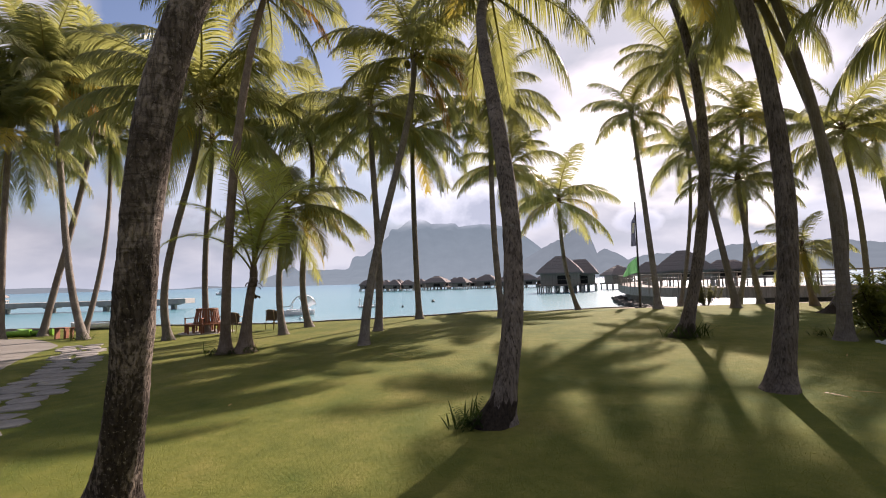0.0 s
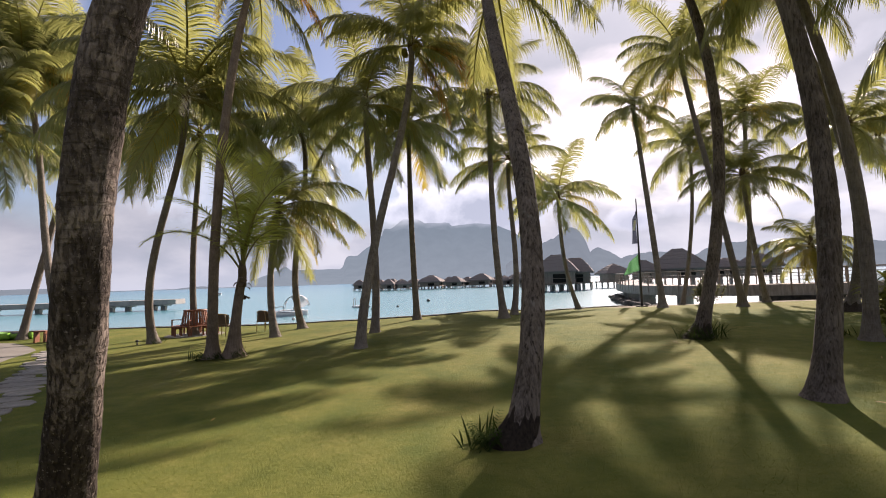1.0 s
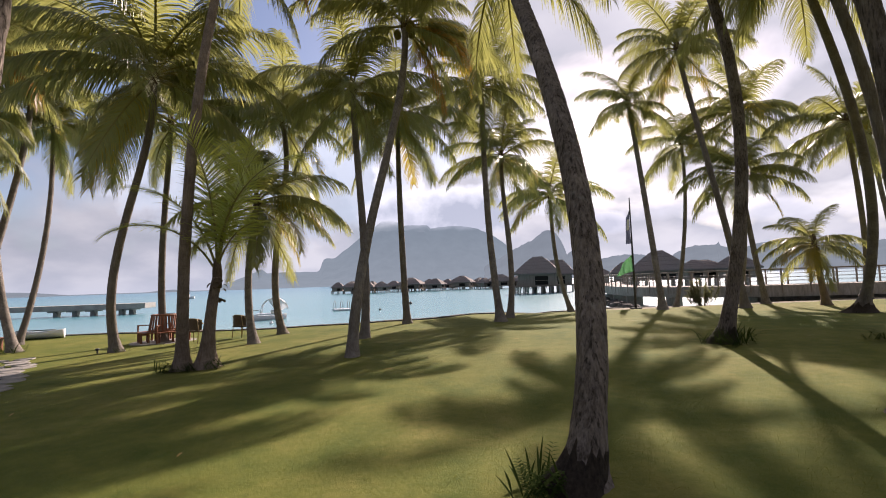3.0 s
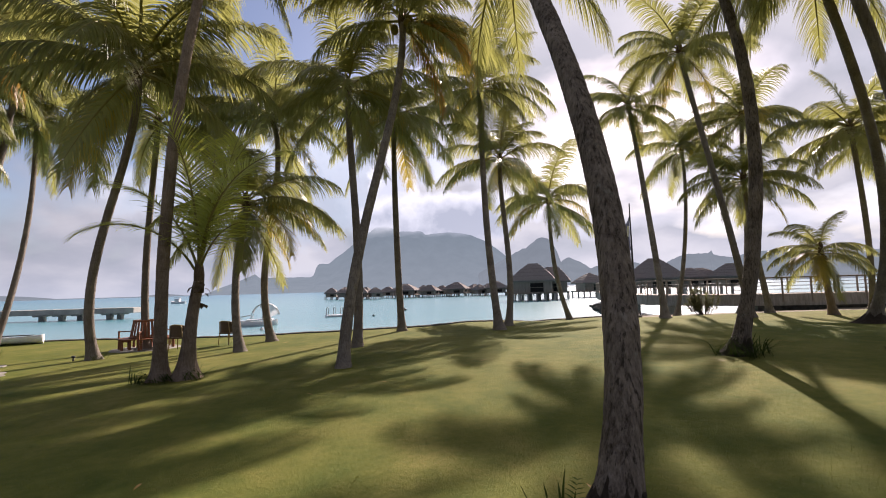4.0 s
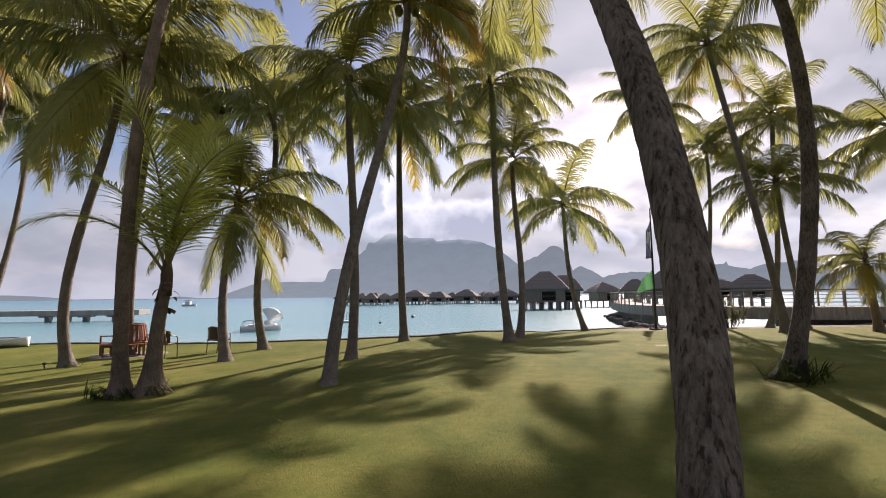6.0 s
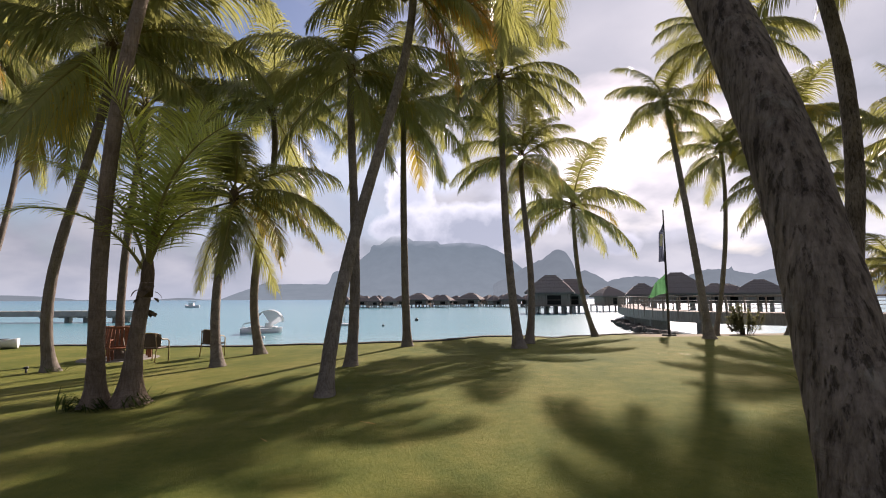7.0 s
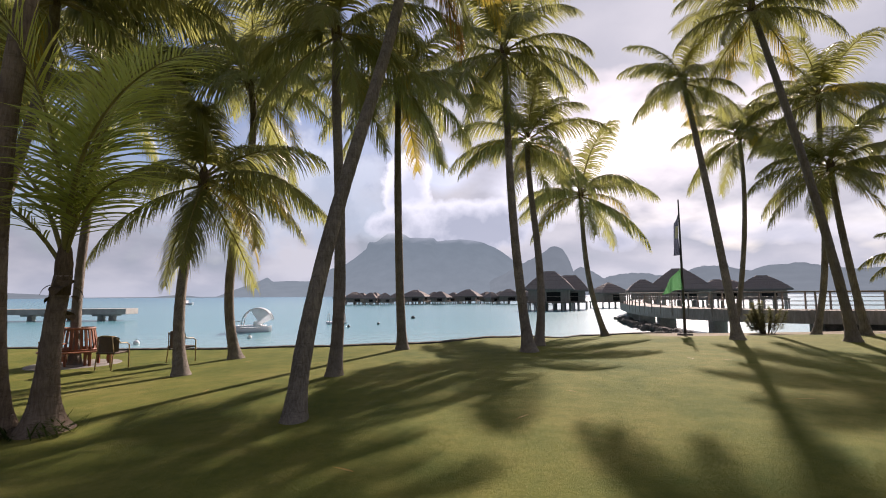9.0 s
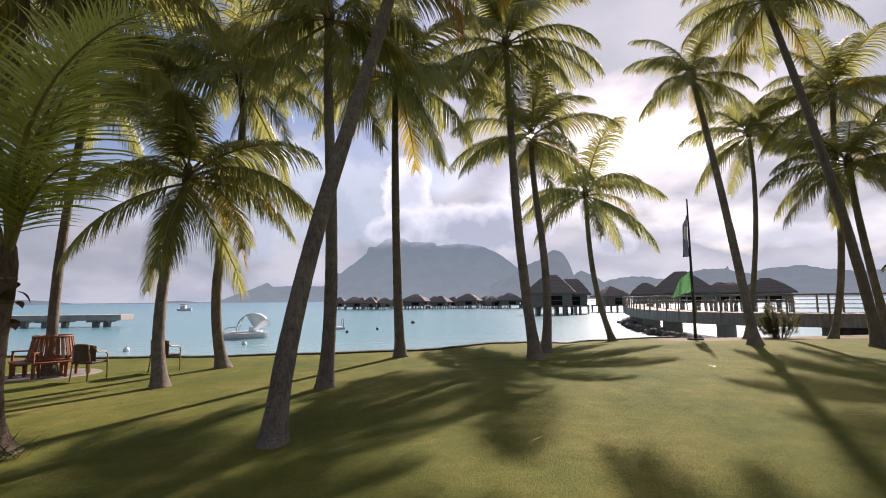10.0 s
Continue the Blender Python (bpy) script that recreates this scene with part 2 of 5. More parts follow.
def lawn_look(n):
    p = world_spot(n)
    broad = n.noise(p, 0.22, 4, 0.6)
    mid = n.noise(p, 1.7, 5, 0.65)
    fine = n.noise(p, 26.0, 5, 0.7)
    blade = n.noise(n.mapped(p, (1, 0.5, 1)), 120.0, 3, 0.7)
    t = n.math("ADD", n.math("MULTIPLY", broad, 0.55), n.math("MULTIPLY", mid, 0.45))
    c = n.ramp(t, (0.38, (0.073, 0.100, 0.016)), (0.50, (0.138, 0.145, 0.028)), (0.62, (0.208, 0.186, 0.049)))
    c = n.mix(n.math("MULTIPLY", n.ramp(fine, (0.35, 1.0), (0.6, 0.0)), 0.50), c, (0.102, 0.114, 0.019))
    c = n.mix(n.math("MULTIPLY", n.ramp(blade, (0.55, 0.0), (0.75, 1.0)), 0.35), c, (0.27, 0.265, 0.075))
    clump = n.noise(p, 6.5, 5, 0.7)
    c = n.mix(n.math("MULTIPLY", n.ramp(clump, (0.50, 0.0), (0.66, 1.0)), 0.34), c, (0.060, 0.092, 0.014))
    straw = n.ramp(n.noise(n.mapped(p, (1, 0.7, 1)), 48.0, 3, 0.75), (0.64, 0.0), (0.70, 1.0))
    c = n.mix(n.math("MULTIPLY", straw, 0.55), c, (0.34, 0.30, 0.14))
    # worn, sandy rim towards the jetty and the shore
    split = n.add("ShaderNodeSeparateXYZ")
    n.link(p, split.inputs[0])
    right = n.math("SUBTRACT", split.outputs[0], 9.5)
    far = n.math("SUBTRACT", split.outputs[1], 26.9)
    sand = n.math("MULTIPLY", n.math("MULTIPLY", right, 0.8, clamp=True), n.math("ADD", n.math("MULTIPLY", far, 0.9), n.math("SUBTRACT", mid, 0.5), clamp=True), clamp=True)
    c = n.mix(sand, c, n.mix(fine, (0.20, 0.165, 0.115), (0.33, 0.28, 0.20)))
    h = n.math("ADD", n.math("MULTIPLY", fine, 0.6), n.math("MULTIPLY", blade, 0.4))
    return surface(n, c, 0.95, n.bump(h, 0.8, 0.03), spec=0.1)


def water_look(n):
    p = world_spot(n)
    split = n.add("ShaderNodeSeparateXYZ")
    n.link(p, split.inputs[0])
    far = n.math("DIVIDE", split.outputs[1], 420.0, clamp=True)
    patch = n.noise(n.mapped(p, (0.012, 0.05, 1)), 1.0, 4)
    c = n.mix(n.math("ADD", far, n.math("MULTIPLY", n.math("SUBTRACT", patch, 0.5), 0.5), clamp=True), (0.128, 0.305, 0.335), (0.036, 0.190, 0.272))
    shore = n.ramp(n.math("DIVIDE", n.math("SUBTRACT", split.outputs[1], 22.0), 24.0), (0.0, 1.0), (1.0, 0.0))
    c = n.mix(n.math("MULTIPLY", shore, 0.5), c, (0.29, 0.38, 0.365))
    small = n.noise(n.mapped(p, (1.2, 2.6, 1)), 1.3, 4, 0.6, 0.4)
    long = n.noise(n.mapped(p, (0.12, 0.35, 1)), 1.0, 4, 0.6, 0.6)
    h = n.math("ADD", n.math("MULTIPLY", small, 0.35), long)
    return surface(n, c, 0.22, n.bump(h, 0.35, 0.12), spec=0.5)


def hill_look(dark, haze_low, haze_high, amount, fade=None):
    """Far wooded slopes with the haze of bright sea air painted in as emission. fade: heights between which the top
    turns transparent, standing for cloud that hides it.
    """
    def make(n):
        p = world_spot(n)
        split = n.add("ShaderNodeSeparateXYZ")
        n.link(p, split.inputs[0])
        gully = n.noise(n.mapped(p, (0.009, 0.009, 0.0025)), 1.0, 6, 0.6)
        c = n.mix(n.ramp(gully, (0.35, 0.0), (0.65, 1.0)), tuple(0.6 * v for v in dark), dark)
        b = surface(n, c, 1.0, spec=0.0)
        # painted haze: the slopes themselves glow in air colours graded by height
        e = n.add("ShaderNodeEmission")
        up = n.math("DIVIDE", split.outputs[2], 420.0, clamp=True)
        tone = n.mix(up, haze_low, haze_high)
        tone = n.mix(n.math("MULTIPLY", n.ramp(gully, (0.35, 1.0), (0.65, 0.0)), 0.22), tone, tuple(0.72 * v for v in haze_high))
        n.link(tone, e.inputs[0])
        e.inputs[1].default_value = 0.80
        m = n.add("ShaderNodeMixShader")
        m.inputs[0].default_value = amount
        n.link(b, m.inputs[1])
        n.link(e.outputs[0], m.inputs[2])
        if fade is None:
            return m.outputs[0]
        puff = n.noise(n.mapped(p, (0.004, 0.004, 0.006)), 1.0, 6, 0.6)
        t = n.math("DIVIDE", n.math("SUBTRACT", n.math("ADD", split.outputs[2], n.math("MULTIPLY", n.math("SUBTRACT", puff, 0.5), 170.0)), fade[0]), fade[1] - fade[0], clamp=True)
        clear = n.add("ShaderNodeBsdfTransparent")
        m2 = n.add("ShaderNodeMixShader")
        n.link(t, m2.inputs[0])
        n.link(m.outputs[0], m2.inputs[1])
        n.link(clear.outputs[0], m2.inputs[2])
        return m2.outputs[0]
    return make


M_BARK = material("bark_grey", bark((0.130, 0.107, 0.088), (0.370, 0.322, 0.270)))
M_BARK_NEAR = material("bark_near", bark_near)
M_BARK_DARK = material("bark_brown", bark((0.066, 0.050, 0.038), (0.36, 0.295, 0.245), 0.75, 0.10))
M_BARK_YOUNG = material("bark_young", bark((0.155, 0.112, 0.082), (0.40, 0.31, 0.24)))
M_LEAF = material("palm_leaf", leaf((0.063, 0.078, 0.030), (0.144, 0.149, 0.058), (0.46, 0.455, 0.135), 0.46, 0.40))
M_LEAF_YOUNG = material("palm_leaf_young", leaf((0.060, 0.088, 0.018), (0.140, 0.160, 0.034), (0.60, 0.63, 0.12), 0.62, 0.35))
M_LEAF_GOLD = material("palm_leaf_golden", leaf((0.17, 0.145, 0.028), (0.28, 0.215, 0.042), (0.62, 0.49, 0.085)))
M_LEAF_DRY = material("palm_leaf_dry", leaf((0.20, 0.115, 0.040), (0.34, 0.190, 0.055), (0.66, 0.35, 0.06)))
M_RIB = material("leaf_rib", two_tone((0.16, 0.14, 0.035), (0.30, 0.25, 0.07), 6.0, 0.5))
M_FIBRE = material("leaf_sheath", two_tone((0.060, 0.040, 0.022), (0.170, 0.120, 0.070), 14.0, 0.95, stretch=(3, 3, 0.6)))
M_ROOT = material("palm_root", two_tone((0.026, 0.018, 0.012), (0.115, 0.084, 0.058), 11.0, 0.95, 1.0, 0.04, (3, 3, 1)))
M_NUT = material("coconut_husk", two_tone((0.10, 0.09, 0.020), (0.26, 0.20, 0.050), 9.0, 0.45))
M_LAWN = material("lawn_grass", lawn_look)
M_WATER = material("lagoon_water", water_look)
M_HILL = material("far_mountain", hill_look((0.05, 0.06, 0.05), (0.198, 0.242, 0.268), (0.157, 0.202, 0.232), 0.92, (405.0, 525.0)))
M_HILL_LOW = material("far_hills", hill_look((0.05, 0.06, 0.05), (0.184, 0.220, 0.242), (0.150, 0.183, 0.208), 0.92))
M_THATCH = material("thatch", two_tone((0.150, 0.124, 0.112), (0.310, 0.268, 0.246), 3.0, 0.95, 0.8, 0.06, (6, 6, 0.8)))
M_PLANK = material("weathered_planks", two_tone((0.16, 0.125, 0.098), (0.36, 0.295, 0.24), 2.0, 0.85, 0.4, 0.01, (4, 4, 0.6)))
M_BOARD = material("weathered_boards", two_tone((0.24, 0.20, 0.17), (0.42, 0.365, 0.315), 2.0, 0.9, 0.4, 0.01, (5, 5, 0.5)))
M_FASCIA = material("weathered_fascia", two_tone((0.20, 0.175, 0.15), (0.42, 0.375, 0.325), 2.4, 0.9, 0.5, 0.015, (3, 3, 0.5)))
M_CONCRETE = material("concrete", two_tone((0.29, 0.27, 0.245), (0.50, 0.475, 0.44), 0.9, 0.9, 0.4, 0.02))
M_STONE = material("flagstone", two_tone((0.185, 0.168, 0.150), (0.345, 0.318, 0.285), 2.2, 0.85, 0.5, 0.01))
M_ROCK = material("rock", two_tone((0.045, 0.040, 0.036), (0.15, 0.135, 0.115), 3.0, 0.95, 0.8, 0.04))
M_REDWOOD = material("red_brown_wood", two_tone((0.140, 0.050, 0.024), (0.310, 0.120, 0.058), 5.0, 0.55, 0.3, 0.004, (6, 6, 0.7)))
M_WICKER = material("brown_wicker", two_tone((0.060, 0.038, 0.024), (0.150, 0.100, 0.062), 40.0, 0.6, 0.7, 0.006))
M_BAMBOO = material("pale_cane", two_tone((0.30, 0.20, 0.09), (0.48, 0.34, 0.17), 8.0, 0.5, 0.3, 0.003))
M_WHITE = material("white_paint", two_tone((0.66, 0.67, 0.68), (0.82, 0.82, 0.82), 1.5, 0.35, 0.1, 0.002))
M_CANVAS = material("white_canvas", leaf((0.76, 0.77, 0.78), (0.84, 0.84, 0.84), (0.85, 0.86, 0.88), 0.5))
M_DARK = material("dark_metal", two_tone((0.030, 0.030, 0.030), (0.070, 0.068, 0.064), 6.0, 0.5, 0.2, 0.002))
M_STEEL = material("rail_steel", two_tone((0.26, 0.23, 0.20), (0.42, 0.38, 0.34), 6.0, 0.5, 0.2, 0.002))
M_SAND = material("pale_sand", two_tone((0.165, 0.148, 0.125), (0.265, 0.242, 0.208), 1.2, 0.95, 0.5, 0.01))
M_FERN = material("fern_leaf", leaf((0.024, 0.038, 0.011), (0.062, 0.086, 0.024), (0.07, 0.10, 0.02), 0.20, 0.0))
M_GREEN = material("green_cloth", leaf((0.07, 0.24, 0.09), (0.12, 0.32, 0.14), (0.22, 0.50, 0.24), 0.4))
M_NAVY = material("navy_cloth", leaf((0.045, 0.055, 0.085), (0.08, 0.095, 0.135), (0.14, 0.16, 0.22), 0.35))
M_KAYAK = material("lime_plastic", two_tone((0.20, 0.42, 0.05), (0.30, 0.55, 0.09), 3.0, 0.35, 0.1, 0.002))
# near-black colour that paints in the shade of doorways, windows and cockpits
M_BLACK = material("opening_shade", two_tone((0.010, 0.009, 0.008), (0.030, 0.026, 0.022), 3.0, 0.9))


# ---------------- mesh helpers ----------------
def mesh_of(name, bm, *mats, smooth=False):
    me = bpy.data.meshes.new(name)
    bm.to_mesh(me)
    bm.free()
    for m in mats:
        me.materials.append(m)
    if smooth:
        me.polygons.foreach_set("use_smooth", [True] * len(me.polygons))
    return me


def part(name, bm, mats, parent, label="", smooth=False):
    """One mesh object under a thing or under a part."""
    mats = mats if isinstance(mats, tuple) else (mats,)
    me = bm if isinstance(bm, bpy.types.Mesh) else mesh_of(name, bm, *mats, smooth=smooth)
    ob = new(name, me)
    ob.parent = parent
    if label:
        tagged(ob, label)
    return ob


def thing(name, m, label, category, group="", kind=""):
    ob = new(name)
    ob.matrix_world = m
    return tagged(ob, label, category, group, kind)


def box(bm, size, m=Matrix(), bevel=0.0, mat=0):
    """A box of that size about m's origin, its edges taken off by bevel."""
    made = bmesh.ops.create_cube(bm, size=1.0, matrix=m @ Matrix.Diagonal((*size, 1)))
    faces = list({f for v in made["verts"] for f in v.link_faces})
    for f in faces:
        f.material_index = mat
    if bevel:
        edges = list({e for v in made["verts"] for e in v.link_edges})
        done = bmesh.ops.bevel(bm, geom=edges, offset=bevel, segments=1, affect="EDGES", profile=0.5)
        for f in done["faces"]:
            f.material_index = mat
    return bm


def tube(bm, points, radii, sides=8, mat=0, cap=True, up=Vector((0.31, 0.93, 0.2))):
    """A round bar along points."""
    points = [Vector(p) for p in points]
    radii = radii if isinstance(radii, (list, tuple)) else [radii] * len(points)
    rings = []
    for i, (p, r) in enumerate(zip(points, radii)):
        d = (points[min(i + 1, len(points) - 1)] - points[max(i - 1, 0)]).normalized()
        a = d.cross(up).normalized()
        b = d.cross(a)
        rings.append([bm.verts.new(p + r * (math.cos(k * math.tau / sides) * a + math.sin(k * math.tau / sides) * b)) for k in range(sides)])
    for lo, hi in zip(rings, rings[1:]):
        for k in range(sides):
            f = bm.faces.new((lo[k], lo[(k + 1) % sides], hi[(k + 1) % sides], hi[k]))
            f.material_index = mat
            f.smooth = True
    if cap:
        for ring in (list(reversed(rings[0])), rings[-1]):
            bm.faces.new(ring).material_index = mat
    return bm


def bar(a, b, r, sides=8):
    return tube(bmesh.new(), [a, b], r, sides)


def blade(bm, root, way, length, width, bend, mat=0):
    """One strap leaf from root, arching over."""
    d = Vector(way).normalized()
    side = d.cross(Vector((0, 0, 1)))
    side = (side if side.length > 1e-3 else Vector((1, 0, 0))).normalized()
    p, rows = Vector(root), []
    for s in range(5):
        w = side * width * (0.5, 1.0, 0.95, 0.6, 0.05)[s]
        rows.append((bm.verts.new(p - w), bm.verts.new(p + Vector((0, 0, -0.15 * width))), bm.verts.new(p + w)))
        d = (d + Vector((0, 0, -bend))).normalized()
        p = p + d * length / 4
    for a, b in zip(rows, rows[1:]):
        for j in range(2):
            f = bm.faces.new((a[j], a[j + 1], b[j + 1], b[j]))
            f.material_index = mat


# ---------------- ground, water, distance ----------------
WATER_Z = -0.95


def smooth01(t):
    t = min(max(t, 0.0), 1.0)
    return t * t * (3 - 2 * t)


def ground_z(x, y):
    """A low mound in the lawn; it falls away to the left and dips to the shore on the right."""
    back = smooth01((y - 5.0) / 12.0)
    z = -0.20 + 0.008 * min(max(x, -14.0), 0.0) + 0.25 * back * smooth01((x + 8.0) / 8.0)
    z += 0.006 * min(max(x - 2.0, 0.0), 14.0) * back
    z -= 0.40 * smooth01((y - 22.0) / 7.0) * smooth01((x - 1.0) / 5.0)
    return z + 0.02 * noise.noise((x * 0.23, y * 0.23, 0.0)) * smooth01(abs(x) + abs(y) - 4)


SHORE = [(-400.0, 60.0), (-60.0, 32.0), (-28.0, 25.8), (-19.0, 25.7), (-15.0, 25.6), (-11.0, 24.7), (-6.0, 24.0), (-2.6, 22.7), (-0.5, 22.3), (2.5, 24.4), (4.5, 26.6), (7.0, 29.0), (10.5, 29.9), (12.5, 29.6), (15.5, 29.3), (22.0, 29.6), (34.0, 38.0), (70.0, 60.0), (400.0, 200.0)]


def shore_y(x):
    for (x0, y0), (x1, y1) in zip(SHORE, SHORE[1:]):
        if x <= x1:
            return y0 + (y1 - y0) * smooth01((x - x0) / (x1 - x0)) if x > x0 else y0
    return SHORE[-1][1]


def build_ground():
    bm = bmesh.new()
    xs = [-400, -200, -110, -70] + [-50 + 2.0 * i for i in range(10)] + [-30 + 0.6 * i for i in range(107)] + [36, 40, 46, 54, 64, 80, 120, 200, 400]
    rows = []
    for x in xs:
        s = shore_y(x) + 0.10 * noise.noise((x * 1.3, 4.0, 0.0)) + 0.05 * noise.noise((x * 5.1, 9.0, 0.0))
        ys = [-400, -150, -60, -30, -16, -8, -4] + [(-4 + (s + 4) * (i + 1) / 52) for i in range(52)]
        col = [bm.verts.new((x, y, ground_z(x, y))) for y in ys]
        for dy, dz in ((0.03, -0.07), (0.04, -0.30), (0.30, -1.3)):
            col.append(bm.verts.new((x, s + dy, ground_z(x, s) + dz)))
        rows.append(col)
    for a, b in zip(rows, rows[1:]):
        k = len(a)
        for i in range(k - 1):
            f = bm.faces.new((a[i], b[i], b[i + 1], a[i + 1]))
            f.smooth = i < k - 5
            f.material_index = 1 if i >= k - 4 else 0
    ob = new("ground", mesh_of("ground", bm, M_LAWN, M_ROCK))
    tagged(ob, "short mown green lawn with sunlit yellow patches", "lawn", kind="structure")
    bm = bmesh.new()
    bmesh.ops.create_grid(bm, x_segments=8, y_segments=8, size=4600, matrix=Matrix.Translation((0, 0, WATER_Z)))
    tagged(new("water", mesh_of("water", bm, M_WATER)), "calm pale turquoise lagoon water with small ripples", "water", kind="structure")


def ridge_height(az, peaks):
    """The skyline's elevation in degrees at an azimuth."""
    best = 0.0
    for centre, top, left, right, power in peaks:
        w = left if az < centre else right
        t = abs(az - centre) / w
        if t < 1:
            best = max(best, top * (1 - t ** power))
    return best


def build_range(name, label, mat, dist, depth, az0, az1, peaks, rough):
    """A mountain range as a relief with slopes towards the lagoon."""
    bm = bmesh.new()
    cols, n_rows = [], 16
    count = int((az1 - az0) / 0.16)
    for i in range(count + 1):
        az = az0 + (az1 - az0) * i / count
        e = ridge_height(az, peaks)
        e += rough * min(1.0, e / 2) * (noise.noise((az * 0.55, 1.0, dist * 0.01)) + 0.55 * noise.noise((az * 1.7, 2.0, 0.0)) + 0.3 * noise.noise((az * 4.6, 3.0, 0.0)))
        e = max(e, 0.03)
        col = []
        for j in range(n_rows):
            t = j / (n_rows - 1)
            r = dist + depth * (t - 1)
            fold = 1 + 0.10 * noise.noise((az * 0.9, t * 3.0, 5.0)) * math.sin(math.pi * t)
            h = math.tan(radians(e)) * dist * (t ** 1.25) * fold + 1.5
            a = radians(az + 0.5 * noise.noise((az * 0.4, t * 2.5, 8.0)) * (1 - t))
            col.append(bm.verts.new((r * math.sin(a), r * math.cos(a), WATER_Z - 3 if j == 0 else h)))
        cols.append(col)
    for a, b in zip(cols, cols[1:]):
        for j in range(n_rows - 1):
            bm.faces.new((a[j], b[j], b[j + 1], a[j + 1])).smooth = True
    return tagged(new(name, mesh_of(name, bm, mat)), label, "mountain", kind="structure")


build_ground()


def build_edging():
    """Low dark stone rim where the lawn meets the water."""
    bm = bmesh.new()
    last = None
    x = -26.0
    while x < 11.4:
        y = shore_y(x) + 0.10 * noise.noise((x * 1.3, 4.0, 0.0)) + 0.04
        z = ground_z(x, y)
        j = 0.02 * noise.noise((x * 3.7, 2.0, 0.0))
        row = [bm.verts.new((x, y + dy, z + dz)) for dy, dz in ((-0.05, -0.05), (-0.03, 0.045 + j), (0.16, 0.055 + j), (0.20, -0.9))]
        if last:
            for k in range(3):
                bm.faces.new((last[k], row[k], row[k + 1], last[k + 1]))
        last = row
        x += 0.18
    tagged(new("kerb", mesh_of("kerb", bm, M_ROCK)), "low dark stone rim along the water's edge", "kerb", kind="structure")


build_edging()
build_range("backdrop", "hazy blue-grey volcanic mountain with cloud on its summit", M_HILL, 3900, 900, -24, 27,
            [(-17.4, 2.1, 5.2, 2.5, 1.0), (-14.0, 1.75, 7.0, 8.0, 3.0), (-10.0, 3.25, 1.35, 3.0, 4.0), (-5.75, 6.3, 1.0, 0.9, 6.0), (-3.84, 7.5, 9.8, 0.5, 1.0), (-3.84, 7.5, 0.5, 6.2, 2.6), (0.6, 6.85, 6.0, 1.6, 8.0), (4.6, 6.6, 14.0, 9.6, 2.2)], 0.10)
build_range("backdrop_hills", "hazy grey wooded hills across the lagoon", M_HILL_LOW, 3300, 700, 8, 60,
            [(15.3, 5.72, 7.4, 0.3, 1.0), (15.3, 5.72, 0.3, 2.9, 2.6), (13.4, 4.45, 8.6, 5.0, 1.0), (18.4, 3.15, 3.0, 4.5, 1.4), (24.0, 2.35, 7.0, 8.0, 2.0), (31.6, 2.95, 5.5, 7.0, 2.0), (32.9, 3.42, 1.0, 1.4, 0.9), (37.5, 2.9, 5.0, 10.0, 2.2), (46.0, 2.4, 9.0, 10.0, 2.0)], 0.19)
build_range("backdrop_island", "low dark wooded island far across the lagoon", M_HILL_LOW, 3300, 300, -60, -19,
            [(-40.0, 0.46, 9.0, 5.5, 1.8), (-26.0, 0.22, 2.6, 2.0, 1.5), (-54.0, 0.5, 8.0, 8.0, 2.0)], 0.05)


# ---------------- palms ----------------
def frond_mesh(name, seed, rise, droop, mat, length=3.45, pairs=92, ragged=0.0, hang=0.9, bare=0.13, slim=1.0):
    """A feather leaf of unit size along +x: an arching rib with two rows of hanging leaflets. rise: degrees above level at the foot; droop: degrees by which it has bent at the tip."""
    rng = random.Random(seed)
    bm = bmesh.new()
    steps, pos, pts = 28, Vector((0, 0, 0)), []
    sway = rng.uniform(-0.12, 0.12)
    for i in range(steps + 1):
        t = i / steps
        a = radians(rise - droop * t ** 1.35)
        pts.append((pos.copy(), a))
        d = Vector((math.cos(a), sway * t, math.sin(a))).normalized()
        pos += d * length / steps
    tube(bm, [p for p, _ in pts[::2]], [0.040 * (1 - 0.88 * i / (steps // 2)) for i in range(steps // 2 + 1)], 5, 1)
    for side in (-1, 1):
        for k in range(pairs):
            t = bare + (1 - bare) * (k + rng.uniform(-0.3, 0.3)) / pairs
            t = min(max(t, 0.1), 0.995)
            if rng.random() < ragged:
                continue
            f = t * steps
            i = min(int(f), steps - 1)
            p = pts[i][0].lerp(pts[i + 1][0], f - i)
            a = pts[i][1]
            along = Vector((math.cos(a), sway * t, math.sin(a))).normalized()
            out = Vector((0, side, 0))
            above = Vector((-math.sin(a), 0, math.cos(a)))
            long = (1.02 * math.sin(math.pi * (0.14 + 0.78 * t)) ** 0.75 + 0.05) * rng.uniform(0.82, 1.1) * length / 3.4
            sweep = 0.42 + 0.55 * t + rng.uniform(-0.10, 0.10)
            d = (out * (1 - 0.25 * t) + along * sweep + above * rng.uniform(0.05, 0.32)).normalized()
            wide = along * slim * (0.0145 + 0.0065 * rng.random()) * (length / 3.2)
            q, rows = p.copy(), []
            pieces = 4
            for s in range(pieces + 1):
                u = s / pieces
                w = wide * (1.0, 1.15, 0.95, 0.6, 0.06)[s]
                rows.append((bm.verts.new(q - w), bm.verts.new(q + w)))
                d = (d + Vector((0, 0, -1)) * hang * (0.20 + 0.40 * u) * rng.uniform(0.7, 1.3)).normalized()
                q = q + d * long / pieces
            for lo, hi in zip(rows, rows[1:]):
                bm.faces.new((lo[0], lo[1], hi[1], hi[0]))
    return mesh_of(name, bm, mat, M_RIB)


FRONDS = {"green": [], "gold": [], "dry": []}
